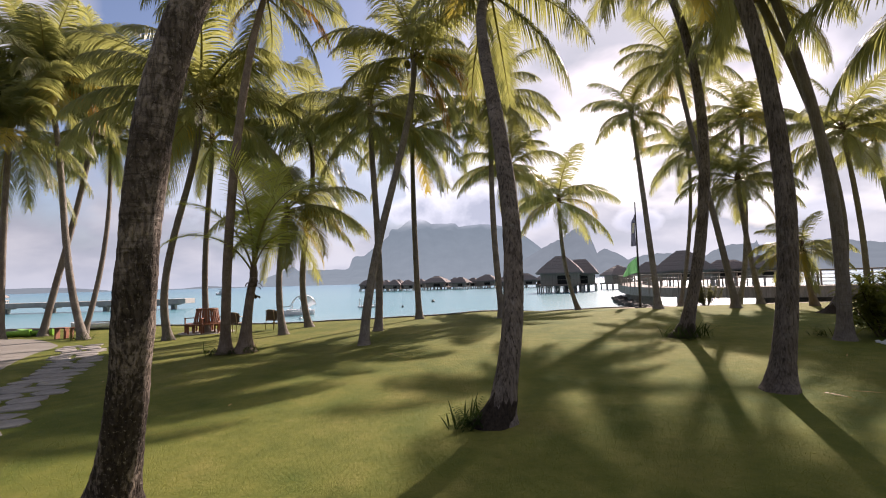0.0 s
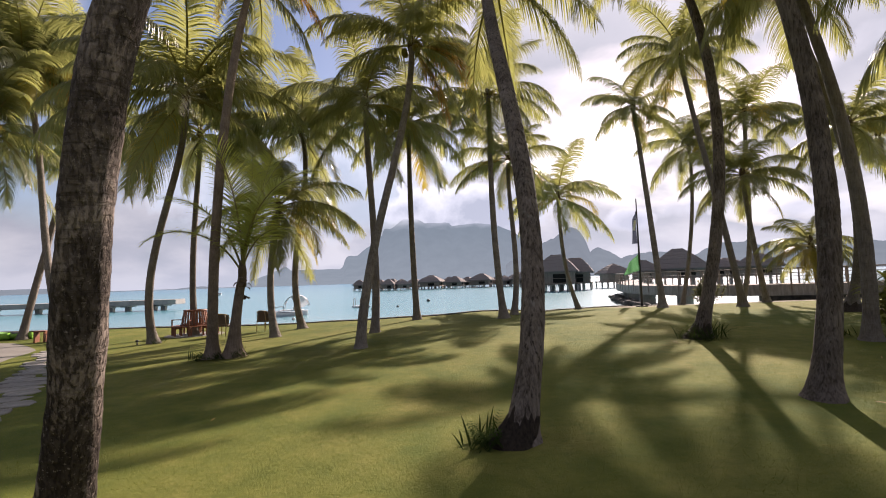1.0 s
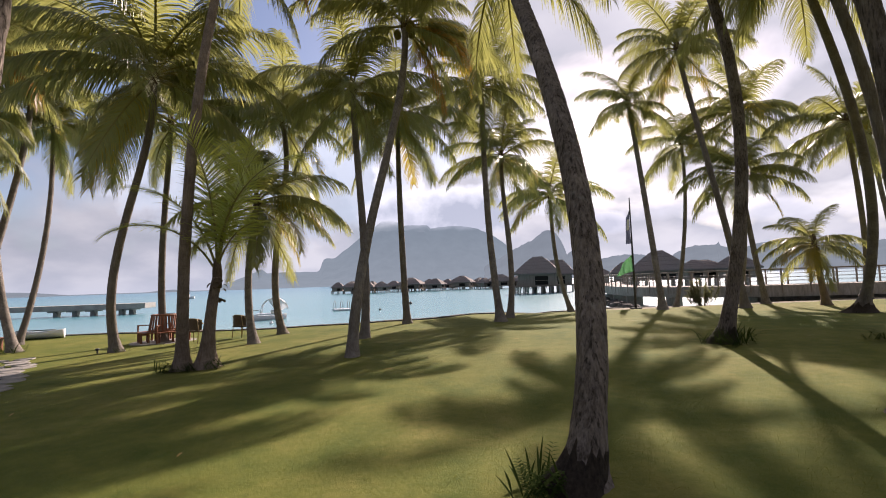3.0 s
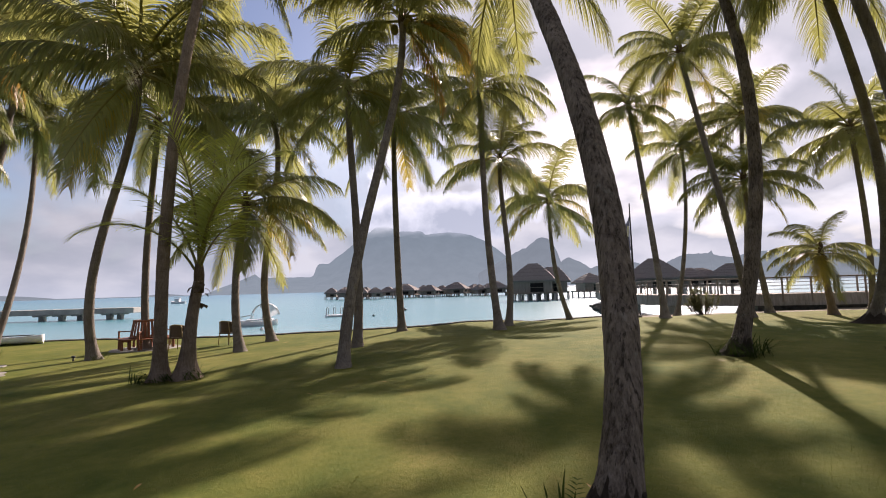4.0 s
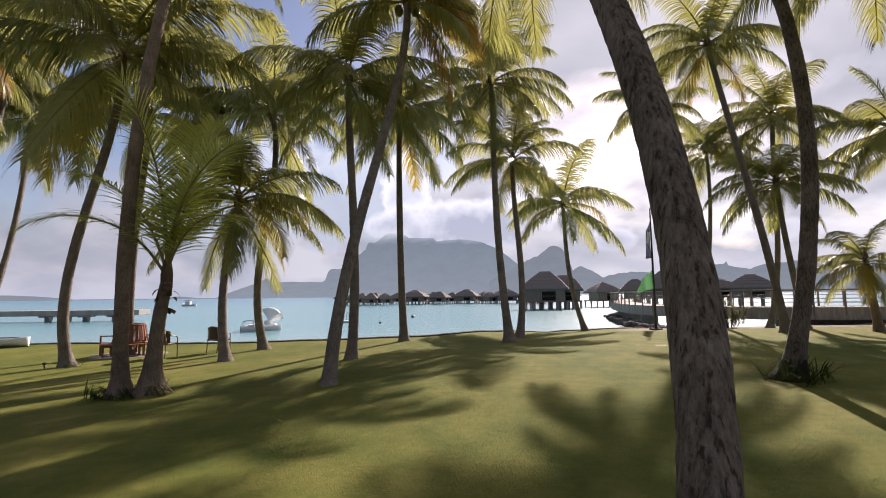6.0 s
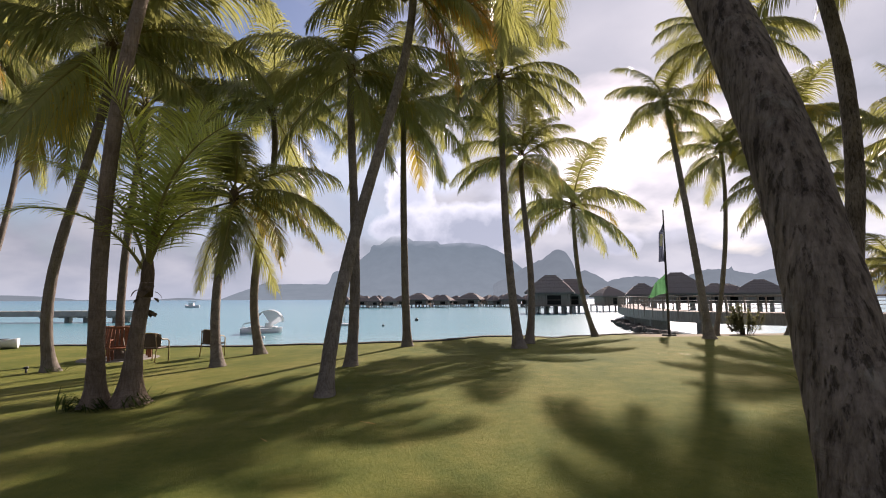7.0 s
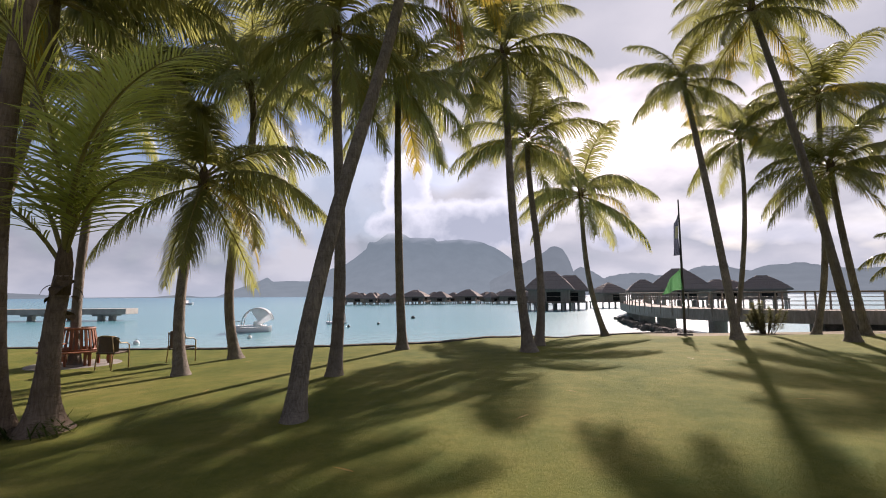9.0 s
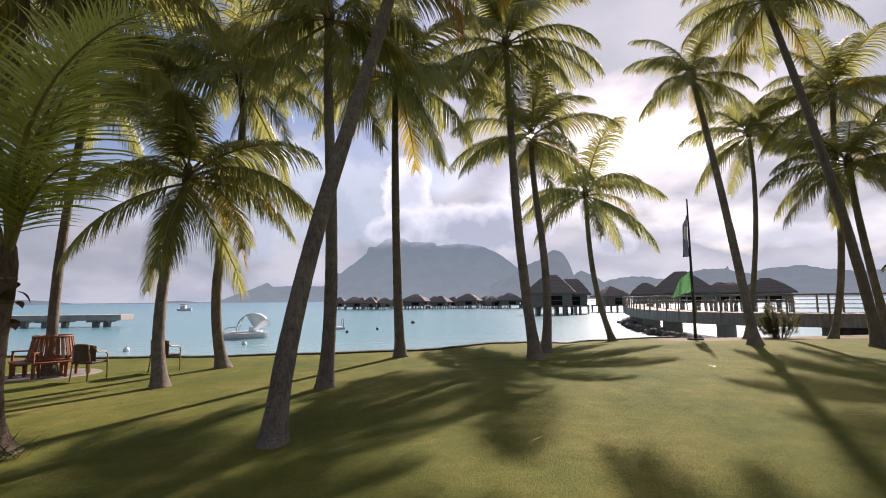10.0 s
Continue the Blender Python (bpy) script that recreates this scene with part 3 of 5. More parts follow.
# from the upright spear leaves to the old ones that hang
for j, (rise, droop) in enumerate(((82, 40), (68, 58), (54, 72), (40, 78), (27, 76), (13, 70), (-2, 62), (-20, 50), (-42, 36))):
    FRONDS["green"].append([frond_mesh("frond", 11 * j + s, rise, droop, M_LEAF, ragged=0.03, hang=0.85 + 0.13 * j) for s in (1, 2, 3)])
FRONDS["young"] = [[frond_mesh("frond", 611 + 5 * j + s, rise, droop, M_LEAF_YOUNG, length=3.5, pairs=58, hang=0.42, bare=0.16, slim=0.72) for s in (1, 2)] for j, (rise, droop) in enumerate(((88, 12), (83, 34), (73, 72), (63, 104)))]
for j, (rise, droop) in enumerate(((14, 95), (-8, 78), (-38, 45))):
    FRONDS["gold"].append([frond_mesh("frond", 211 + 7 * j + s, rise, droop, M_LEAF_GOLD, ragged=0.08, hang=0.9) for s in (1, 2)])
for j, (rise, droop) in enumerate(((-10, 80), (-46, 38), (-66, 22))):
    FRONDS["dry"].append([frond_mesh("frond", 411 + 7 * j + s, rise, droop, M_LEAF_DRY, ragged=0.15, hang=1.3) for s in (1, 2)])


def stem_point(x0, y0, lean, h):
    ax, ay, bx, by, cx, cy = lean
    return Vector((x0 + ax * h + bx * h * h + cx * h ** 3, y0 + ay * h + by * h * h + cy * h ** 3, 0))


def trunk_mesh(x0, y0, lean, z0, z1, r_mid, flare, near, seed):
    """A leaning stem with ring scars, a swollen foot and an uneven outline, about the foot."""
    rng = random.Random(seed)
    bm = bmesh.new()
    sides, step = (30, 0.045) if near else (16, 0.10)
    n = int((z1 - z0 + 0.3) / step)
    rings = []
    ring_gap = 0.15
    for i in range(n + 1):
        h = -0.3 + (z1 - z0 + 0.3) * i / n
        c = stem_point(x0, y0, lean, h) - Vector((x0, y0, 0))
        c.z = h
        top = h / (z1 - z0)
        r = r_mid * (1.10 - 0.32 * max(top, 0)) + flare * math.exp(-max(h, -0.05) / 0.24)
        phase = (h + 0.05 * noise.noise((h * 2.0, seed, 0.0))) / ring_gap
        r *= 1 + 0.035 * (1 - (phase % 1.0)) + 0.02 * noise.noise((h * 3.0, seed * 1.7, 2.0))
        ring = []
        for k in range(sides):
            a = k * math.tau / sides
            bulge = 1 + 0.06 * noise.noise((math.cos(a) * 1.6, math.sin(a) * 1.6, h * 1.3 + seed)) + (0.05 * noise.noise((math.cos(a) * 6, math.sin(a) * 6, h * 4 + seed)) if near else 0)
            if h < 0.5:
                bulge += 0.16 * (0.5 - h) * noise.noise((math.cos(a) * 2.5, math.sin(a) * 2.5, seed * 3.1))
            ring.append(bm.verts.new(c + Vector((math.cos(a), math.sin(a), 0)) * r * bulge))
        rings.append(ring)
    for lo, hi in zip(rings, rings[1:]):
        for k in range(sides):
            bm.faces.new((lo[k], lo[(k + 1) % sides], hi[(k + 1) % sides], hi[k])).smooth = True
    bm.faces.new(rings[-1])
    return bm


def palm(x0, y0, lean, top, r=0.13, flare=0.12, size=0.92, count=17, near=False, seed=1, turn=0.0, gold=1, dry=0, nuts=0, around=(), label="", bark_mat=None, spread=None, young=False, old_at=(), collar=None):
    """One coconut palm. around: headings of a young palm's fronds. collar: which way the swollen foot bulges. old_at: headings of its yellow and dry fronds. lean: how the stem's foot point moves with height (first to third power, in x and y)."""
    rng = random.Random(seed)
    z0 = ground_z(x0, y0)
    tree = thing("palm_tree", pose(x0, y0, z0), label or "tall coconut palm with a grey leaning trunk on the lawn", "palm tree", "coconut palms on the lawn")
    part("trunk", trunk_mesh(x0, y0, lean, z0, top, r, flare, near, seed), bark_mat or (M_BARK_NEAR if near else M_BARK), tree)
    h = top - z0
    c = stem_point(x0, y0, lean, h) - Vector((x0, y0, 0))
    c.z = h
    if collar:
        bm = bmesh.new()
        n_side, rows = 30, []
        for i in range(9):
            dz = -0.12 + 0.44 * i / 8
            u = max(dz, 0.0) / 0.32
            mid = stem_point(x0, y0, lean, dz) - Vector((x0, y0, 0)) + Vector((*collar, 0)) * (1 - u) ** 2
            row = []
            for q in range(n_side):
                a = q * math.tau / n_side
                rim = r * 1.10 + flare * math.exp(-max(dz, -0.05) / 0.24)
                rough = 0.10 * noise.noise((math.cos(a) * 2.2, math.sin(a) * 2.2, seed * 1.3)) + 0.07 * noise.noise((math.cos(a) * 7, math.sin(a) * 7, seed + dz * 14))
                rim *= 1.04 + 0.12 * (1 - u) + rough * (1.2 - u) if i < 8 else 0.90
                row.append(bm.verts.new(mid + Vector((rim * math.cos(a), rim * math.sin(a), dz + (0.16 * noise.noise((math.cos(a) * 3, math.sin(a) * 3, seed + 2.0)) + 0.06 * noise.noise((math.cos(a) * 9, math.sin(a) * 9, seed))) * max(u, 0.0)))))
            rows.append(row)
        for lo, hi in zip(rows, rows[1:]):
            for q in range(n_side):
                bm.faces.new((lo[q], lo[(q + 1) % n_side], hi[(q + 1) % n_side], hi[q])).smooth = True
        part("root_boss", bm, M_ROOT, tree, "dark fibrous root collar")
    # fibrous heart where the leaf feet meet
    bm = bmesh.new()
    tube(bm, [c + Vector((0, 0, dz)) for dz in (-0.25, -0.05, 0.15, 0.34, 0.5)], [r * k for k in ((0.72, 0.78, 0.80, 0.6, 0.1) if young else (0.85, 1.15, 1.2, 0.9, 0.1))], 10)
    part("crown_heart", bm, M_FIBRE, tree)
    if spread is None:
        spread = [1, 2, 3, 3, 4, 4, 5, 5, 6, 6, 7, 7]
    ang = turn
    for k in range(count):
        level = spread[k * len(spread) // count]
        level = min(max(level + rng.choice((-1, 0, 0, 1)), 0), 8)
        ang += 137.5 + rng.uniform(-14, 14)
        if around:
            ang = around[k]
        ob = part("frond", rng.choice(FRONDS["young"][spread[k]] if around else FRONDS["green"][level]), None, tree)
        s = size * rng.uniform(0.84, 1.10) * (0.8 if around and spread[k] == 3 else 0.82 if level == 0 and not around else 1.0)
        ob.matrix_basis = Matrix.Translation(c + Vector((0, 0, 0.28 - 0.05 * level))) @ pose(0, 0, 0, rng.uniform(-16, 16), 0, ang) @ Matrix.Scale(s, 4)
    for kind, many in (("gold", gold), ("dry", dry)):
        for k in range(many):
            ang += 137.5 + rng.uniform(-30, 30)
            if k < len(old_at):
                ang = old_at[k]
            ob = part("frond", rng.choice(FRONDS[kind][k % 3] if old_at else rng.choice(FRONDS[kind])), None, tree, "yellowing frond" if kind == "gold" else "dry orange-brown frond")
            ob.matrix_basis = Matrix.Translation(c + Vector((0, 0, -0.05))) @ pose(0, 0, 0, rng.uniform(-15, 15), 0, ang) @ Matrix.Scale(size * rng.uniform(0.75, 0.95), 4)
    for k in range(12 if young else 0):
        bm = bmesh.new()
        a = rng.uniform(0, math.tau)
        root = c + Vector((math.cos(a), math.sin(a), 0)) * r * 0.9 + Vector((0, 0, rng.uniform(-0.55, 0.0)))
        blade(bm, root, (math.cos(a), math.sin(a), 0.15), rng.uniform(0.10, 0.19), 0.075, 0.55)
        part("old_sheath", bm, M_FIBRE, tree)
    for k in range(nuts):
        bm = bmesh.new()
        a = rng.uniform(0, math.tau)
        bmesh.ops.create_icosphere(bm, subdivisions=2, radius=0.12, matrix=Matrix.Translation(c + Vector((math.cos(a) * 0.26, math.sin(a) * 0.26, -0.12 + rng.uniform(-0.12, 0.1)))) @ Matrix.Diagonal((1, 1, 1.25, 1)))
        part("coconut", bm, M_NUT, tree, smooth=True)
    return tree


palm(-2.85, 4.24, (0.3883, -0.2556, -0.10287, 0.00294, 0.015601, 0.006736), 9.20, 0.142, 0.10, near=True, seed=3, label="coconut palm with a thick dark cracked trunk on the lawn")
palm(0.67, 6.20, (0.3060, 0.2159, -0.08005, 0.02276, 0.006026, 0.002434), 9.20, 0.128, 0.11, near=True, bark_mat=M_BARK_DARK, collar=(-0.10, -0.02), seed=5, label="coconut palm with a dark cracked trunk leaning over the lawn")
palm(5.07, 7.47, (0.2802, 0.1011, -0.03489, 0.00104, 0.000022, 0.000016), 8.80, 0.142, 0.12, near=True, bark_mat=M_BARK_DARK, seed=8, gold=2)
palm(6.28, 12.83, (0.3181, 0.0315, -0.02066, 0.00867, -0.000053, 0.000375), 12.20, 0.14, 0.16, seed=9, bark_mat=M_BARK_DARK, collar=(-0.12, -0.04), gold=2, size=0.82, count=14)
palm(9.40, 11.50, (0.1335, 0.0676, -0.02261, 0.00269, 0.000337, 0.000170), 10.00, 0.13, 0.10, seed=12)
palm(9.6, 7.4, (0.02, 0.05, 0, 0, 0, 0), 7.2, 0.13, 0.10, seed=40, size=1.0)
palm(13.69, 17.09, (0.0457, -0.4171, -0.08074, 0.00002, 0.002480, 0.000004), 9.50, 0.13, 0.30, seed=13, collar=(-0.05, 0.0))
palm(-6.06, 13.49, (0.1654, -0.3670, -0.00355, 0.02732, -0.000554, 0.001519), 11.00, 0.112, 0.15, seed=14, count=17, dry=1, gold=1, size=1.0, bark_mat=M_BARK_YOUNG)
palm(-5.55, 13.56, (0.1141, -0.1922, 0.03870, 0.00187, 0.000247, 0.000028), 1.86, 0.130, 0.21, size=0.95, count=8, seed=15, gold=0, around=(70, -14, 240, 120, 178, 204, 18, 328), bark_mat=M_BARK_YOUNG, young=True, spread=[0, 2, 1, 1, 2, 3, 1, 3], label="young coconut palm with long arching fronds and a short trunk")
palm(-2.21, 13.37, (0.0229, 0.2644, 0.04503, 0.00457, -0.003351, 0.000047), 9.41, 0.115, 0.06, seed=16, count=18, size=0.98, gold=2, dry=2, nuts=6, old_at=(-5, 15, -40))
palm(-2.28, 16.70, (0.0612, 0.1649, -0.02757, 0.00539, 0.001706, 0.000357), 8.33, 0.118, 0.06, seed=17, count=18, size=0.96)
palm(-1.09, 21.08, (-0.0559, 0.1625, 0.00411, 0.00089, -0.000059, 0.000028), 8.74, 0.12, 0.08, seed=18, size=1.10, count=21, gold=2)
palm(2.38, 19.83, (-0.0770, 0.3437, 0.01510, 0.00314, -0.000571, 0.000149), 10.69, 0.125, 0.12, seed=19, nuts=3, size=1.15, count=23, spread=[1, 2, 3, 3, 4, 5, 5, 6, 6, 7, 7])
palm(2.99, 21.29, (0.2428, 0.3970, -0.05612, 0.00420, 0.004468, 0.000109), 7.37, 0.115, 0.09, seed=20, count=19, size=0.90, gold=3)
palm(7.93, 28.86, (-0.3562, 0.0894, 0.05519, -0.00027, -0.002778, 0.000023), 6.38, 0.12, 0.10, seed=21, gold=2, size=1.05, count=18, old_at=(5, 200))
palm(9.74, 22.18, (0.0542, 0.2872, 0.00024, 0.00378, 0.000094, 0.000152), 10.37, 0.125, 0.12, seed=22, size=0.84, count=18)
palm(13.70, 28.35, (0.2874, 0.0926, -0.01039, 0.00174, -0.000212, 0.000119), 9.30, 0.11, 0.09, seed=23, size=0.98, count=19)
palm(12.60, 21.03, (-0.1419, 0.0126, -0.00648, 0.00434, 0.001040, 0.000826), 12.04, 0.125, 0.12, seed=24, count=20, gold=2, size=0.92)
palm(15.11, 23.23, (-0.1390, 0.0446, 0.00537, 0.00272, 0.000815, 0.000126), 6.15, 0.12, 0.10, seed=25, size=0.86, gold=1, count=22)
palm(16.00, 26.51, (0.2815, -0.0461, -0.04315, 0.00075, 0.002174, 0.000074), 10.00, 0.12, 0.10, seed=26, size=1.0, count=22)
palm(15.66, 20.59, (-0.2836, -0.1163, 0.01948, -0.00072, 0.000505, -0.000012), 2.53, 0.12, 0.08, size=0.6, count=17, seed=27, gold=3, bark_mat=M_BARK_YOUNG, young=True, label="young coconut palm with yellow lower fronds beside the jetty", old_at=(190, 215, 240))
palm(21.78, 25.05, (-0.1562, -0.2538, -0.02172, -0.00034, 0.000751, 0.000013), 8.28, 0.125, 0.10, seed=28, size=1.05, count=22)
palm(25.6, 26.6, (-0.14, 0.05, 0.004, 0, 0, 0), 9.0, 0.125, 0.10, seed=29, size=0.9)
palm(-14.55, 19.61, (-0.4619, 0.1716, 0.03931, 0.00195, -0.002236, -0.000123), 11.39, 0.13, 0.12, seed=30, gold=3, old_at=(0, -35, 200), dry=1, size=1.28, count=32, spread=[0, 1, 1, 2, 2, 3, 4, 5, 5, 6, 7, 8])
palm(-17.86, 21.59, (0.0376, 0.2263, 0.00687, 0.00584, -0.001135, -0.000042), 12.64, 0.13, 0.10, seed=31, gold=2, dry=1, size=1.28, count=30, spread=[0, 1, 1, 2, 2, 3, 4, 5, 5, 6, 7, 8])
palm(-16.53, 22.28, (0.0532, 0.3583, -0.02860, 0.00504, 0.000514, 0.000021), 9.99, 0.11, 0.09, seed=32, size=1.05, count=24, spread=[1, 2, 3, 4, 4, 5, 5, 6, 6, 7, 7, 8])
palm(-18.65, 20.4, (-0.02, 0.0, 0.004, 0, 0, 0), 8.4, 0.13, 0.10, seed=37, size=1.15, count=30, spread=[0, 1, 1, 2, 2, 3, 4, 5, 5, 6, 7, 8])
palm(-10.30, 18.19, (-0.2292, -0.0938, 0.11222, 0.00231, -0.007666, -0.000094), 8.42, 0.125, 0.11, seed=33, size=1.28, count=26, gold=1)
palm(-10.19, 20.87, (-0.1728, 0.1505, 0.02571, 0.00104, -0.001375, 0.000004), 8.42, 0.12, 0.05, seed=34, count=21, size=1.0, nuts=5)
palm(-6.04, 18.28, (-0.2995, 0.2856, 0.06593, 0.00370, -0.003761, 0.000039), 4.63, 0.12, 0.09, seed=35, count=21, gold=3, size=1.0, old_at=(-5, -30, 20))
palm(-5.87, 21.17, (-0.3527, 0.0877, 0.10381, 0.00241, -0.007625, 0.000023), 8.50, 0.125, 0.11, seed=36, gold=1, size=1.08, count=25)


# ---------------- over-water huts ----------------
def hip_roof(bm, wx, wy, h, ridge, over, sag=0.0, mat=0):
    """A hipped thatch of that footprint, with a thick eave and a bowed slope."""
    n = 6
    rings = []
    for i in range(n + 1):
        t = i / n
        z = h * t + sag * math.sin(math.pi * t) * -1
        hx, hy = (wx / 2 + over) * (1 - t) + ridge / 2 * t, (wy / 2 + over) * (1 - t) + 0.06 * t
        rings.append([bm.verts.new((sx * hx, sy * hy, z)) for sx, sy in ((-1, -1), (1, -1), (1, 1), (-1, 1))])
    low = [bm.verts.new((v.co.x * 0.985, v.co.y * 0.985, -0.22)) for v in rings[0]]
    for a, b in zip([low] + rings, rings):
        for k in range(4):
            bm.faces.new((a[k], a[(k + 1) % 4], b[(k + 1) % 4], b[k])).material_index = mat
    bm.faces.new(rings[-1])
    bm.faces.new(list(reversed(low)))
    return bm


def hut(m, wx, wy, wall_h, roof_h, ridge, floor_z, label, piles=(4, 3), group="over-water huts", rim=1.4, over=0.75):
    """A thatched hut on piles over the water; m stands on the water's surface."""
    base = thing("bungalow", m, label, "bungalow", group)
    deck = bmesh.new()
    box(deck, (wx + rim, wy + rim, 0.22), pose(0, 0, floor_z), 0.03)
    part("deck", deck, M_PLANK, base)
    for sx, sy, lx, ly in ((0, -1, wx, 0.14), (0, 1, wx, 0.14), (-1, 0, 0.14, wy - 0.28), (1, 0, 0.14, wy - 0.28)):
        b = bmesh.new()
        box(b, (lx, ly, wall_h), pose(sx * (wx - 0.14) / 2, sy * (wy - 0.14) / 2, floor_z + 0.11 + wall_h / 2), 0.02)
        w = part("wall", b, M_BOARD, base)
        # boards
        for k in range(int(max(lx, ly) / 0.6) if wx > 4 else 0):
            o = -max(lx, ly) / 2 + 0.6 * (k + 0.5)
            p = (o, sy * wy / 2, floor_z + 0.11 + wall_h / 2) if ly < lx else (sx * wx / 2, o, floor_z + 0.11 + wall_h / 2)
            b = bmesh.new()
            box(b, (0.06, 0.03, wall_h) if ly < lx else (0.03, 0.06, wall_h), pose(*p))
            part("batten", b, M_PLANK, w)
    # the wall is not cut; a dark panel paints the doorway's inner shade
    b = bmesh.new()
    box(b, (wx * 0.34, 0.10, wall_h * 0.72), pose(wx * 0.12, -wy / 2 - 0.02, floor_z + 0.11 + wall_h * 0.40), 0.02)
    part("doorway", b, M_BLACK, base, "near-black panel for the shade inside the doorway")
    # window drawn the same way, its inner shade as a dark panel
    b = bmesh.new()
    box(b, (0.10, wy * 0.30, wall_h * 0.5), pose(wx / 2 + 0.02, wy * 0.1, floor_z + 0.11 + wall_h * 0.52), 0.02)
    part("window", b, M_BLACK, base, "near-black panel for the shade inside the window")
    b = hip_roof(bmesh.new(), wx, wy, roof_h, ridge, over, -0.16)
    roof = part("roof", b, M_THATCH, base)
    roof.matrix_basis = pose(0, 0, floor_z + 0.11 + wall_h)
    b = bmesh.new()
    box(b, (ridge + 0.2, 0.22, 0.08), pose(0, 0, floor_z + 0.11 + wall_h + roof_h), 0.05)
    part("ridge_cap", b, M_BOARD, roof, "pale ridge board").matrix_basis = pose(0, 0, -(floor_z + 0.11 + wall_h))
    # thatch laid in courses, with ragged lower edges
    rng = random.Random(int(wx * 100 + wy * 10))
    for i in range(5):
        t = (i + 0.12) / 5
        hx, hy = (wx / 2 + over) * (1 - t) + ridge / 2 * t, (wy / 2 + over) * (1 - t) + 0.06 * t
        z = roof_h * t + 0.16 * math.sin(math.pi * t)
        b = bmesh.new()
        ring = [(-hx, -hy), (hx, -hy), (hx, hy), (-hx, hy)]
        rows = []
        for (ax, ay), (bx, by) in zip(ring, ring[1:] + ring[:1]):
            for q in range(9):
                f = q / 9
                drop = rng.uniform(-0.05, 0.06)
                rows.append((b.verts.new((ax + (bx - ax) * f, ay + (by - ay) * f, z + 0.04)), b.verts.new(((ax + (bx - ax) * f) * 1.02, (ay + (by - ay) * f) * 1.02, z - 0.16 + drop))))
        for lo, hi in zip(rows, rows[1:] + rows[:1]):
            b.faces.new((lo[0], hi[0], hi[1], lo[1]))
        part("thatch_course", b, M_THATCH, roof)
    for i in range(piles[0]):
        for j in range(piles[1]):
            x, y = (i / (piles[0] - 1) - 0.5) * (wx + rim - 0.4), (j / (piles[1] - 1) - 0.5) * (wy + rim - 0.4)
            part("stilt", bar((x, y, -1.2), (x, y, floor_z - 0.10), 0.13, 7), M_CONCRETE, base)
    for sy in (-1, 1):
        b = bmesh.new()
        box(b, (wx + rim, 0.06, 0.07), pose(0, sy * (wy / 2 + rim / 2 - 0.06), floor_z + 0.95), 0.01)
        part("handrail", b, M_PLANK, base)
    return base


def build_huts():
    first = hut(pose(-20.4, 152, WATER_Z, 0, 0, 12), 3.7, 3.4, 1.35, 2.1, 0.85, 1.0, "brown thatched bungalow on piles over the lagoon", (3, 3), rim=0.8, over=0.55)
    first.scale = (1.3, 1.3, 0.82)
    rng = random.Random(44)
    for x, y, s in ((-15.1, 146, 0.87), (-11.1, 146, 0.87), (-2.3, 151, 1.61), (5.0, 150, 1.21), (13.6, 154, 1.54), (20.1, 149, 0.81), (24.6, 146, 1.51), (30.8, 146, 1.14), (-14.9, 158, 0.9), (-1.2, 160, 1.1), (9.5, 160, 1.0), (19.8, 158, 1.1), (30.6, 146, 1.2), (33.9, 140, 1.1), (-26.5, 163, 0.9), (-19.6, 163, 1.0), (-8.2, 165, 1.1), (3.6, 166, 1.0), (15.0, 164, 1.05), (24.6, 160, 1.0)):
        ob = copy_thing(first, pose(x, y, WATER_Z, 0, 0, rng.uniform(-30, 30)))
        ob.scale = (s, s, 0.28 * s + 0.48 + 0.08 * rng.random())
    hut(pose(21.2, 88, WATER_Z, 0, 0, -20), 6.6, 5.6, 2.1, 3.0, 1.8, 1.3, "large thatched bungalow on concrete piles over the lagoon", (6, 4))
    hut(pose(25.4, 90.5, WATER_Z, 0, 0, -20), 5.0, 4.8, 1.9, 2.6, 2.2, 1.3, "lower thatched wing of the large bungalow", (5, 3), rim=0.8)
    hut(pose(35.2, 98, WATER_Z, 0, 0, 8), 4.2, 3.8, 1.6, 1.9, 0.4, 1.2, "thatched bungalow on piles beside the walkway", (5, 3))
    hut(pose(35.4, 84, WATER_Z, 0, 0, -20), 3.6, 3.4, 1.3, 1.8, 0.9, 1.7, "small thatched shelter at the end of the jetty", (4, 3), rim=0.6)
    hut(pose(42.4, 86, WATER_Z, 0, 0, -24), 8.6, 6.4, 1.5, 3.5, 1.8, 1.7, "large dark thatched pavilion at the jetty", (5, 4), rim=0.8)
    hut(pose(50.2, 88, WATER_Z, 0, 0, -28), 4.2, 4.0, 1.5, 1.7, 1.0, 1.7, "low thatched bungalow behind the jetty", (4, 3), rim=0.6)
    hut(pose(53.4, 90, WATER_Z, 0, 0, -10), 4.8, 4.2, 1.5, 1.7, 1.4, 1.7, "low thatched bungalow behind the jetty", (4, 3), rim=0.6)
    hut(pose(55.4, 84, WATER_Z, 0, 0, -32), 6.2, 5.0, 1.5, 2.2, 1.5, 1.7, "thatched bungalow on piles behind the jetty", (5, 3), rim=0.6)
    hut(pose(-119.0, 128, WATER_Z, 0, 0, 30), 3.4, 3.0, 0.9, 1.3, 1.0, 0.7, "small thatched hut on piles far off", (4, 3))


build_huts()


# ---------------- jetty with rails ----------------
JETTY = [(34.0, 30.5), (26.0, 31.6), (21.0, 33.2), (18.3, 36.6), (17.8, 41.0), (18.8, 47.0), (21.6, 56.0), (26.5, 68.0), (33.0, 80.0)]


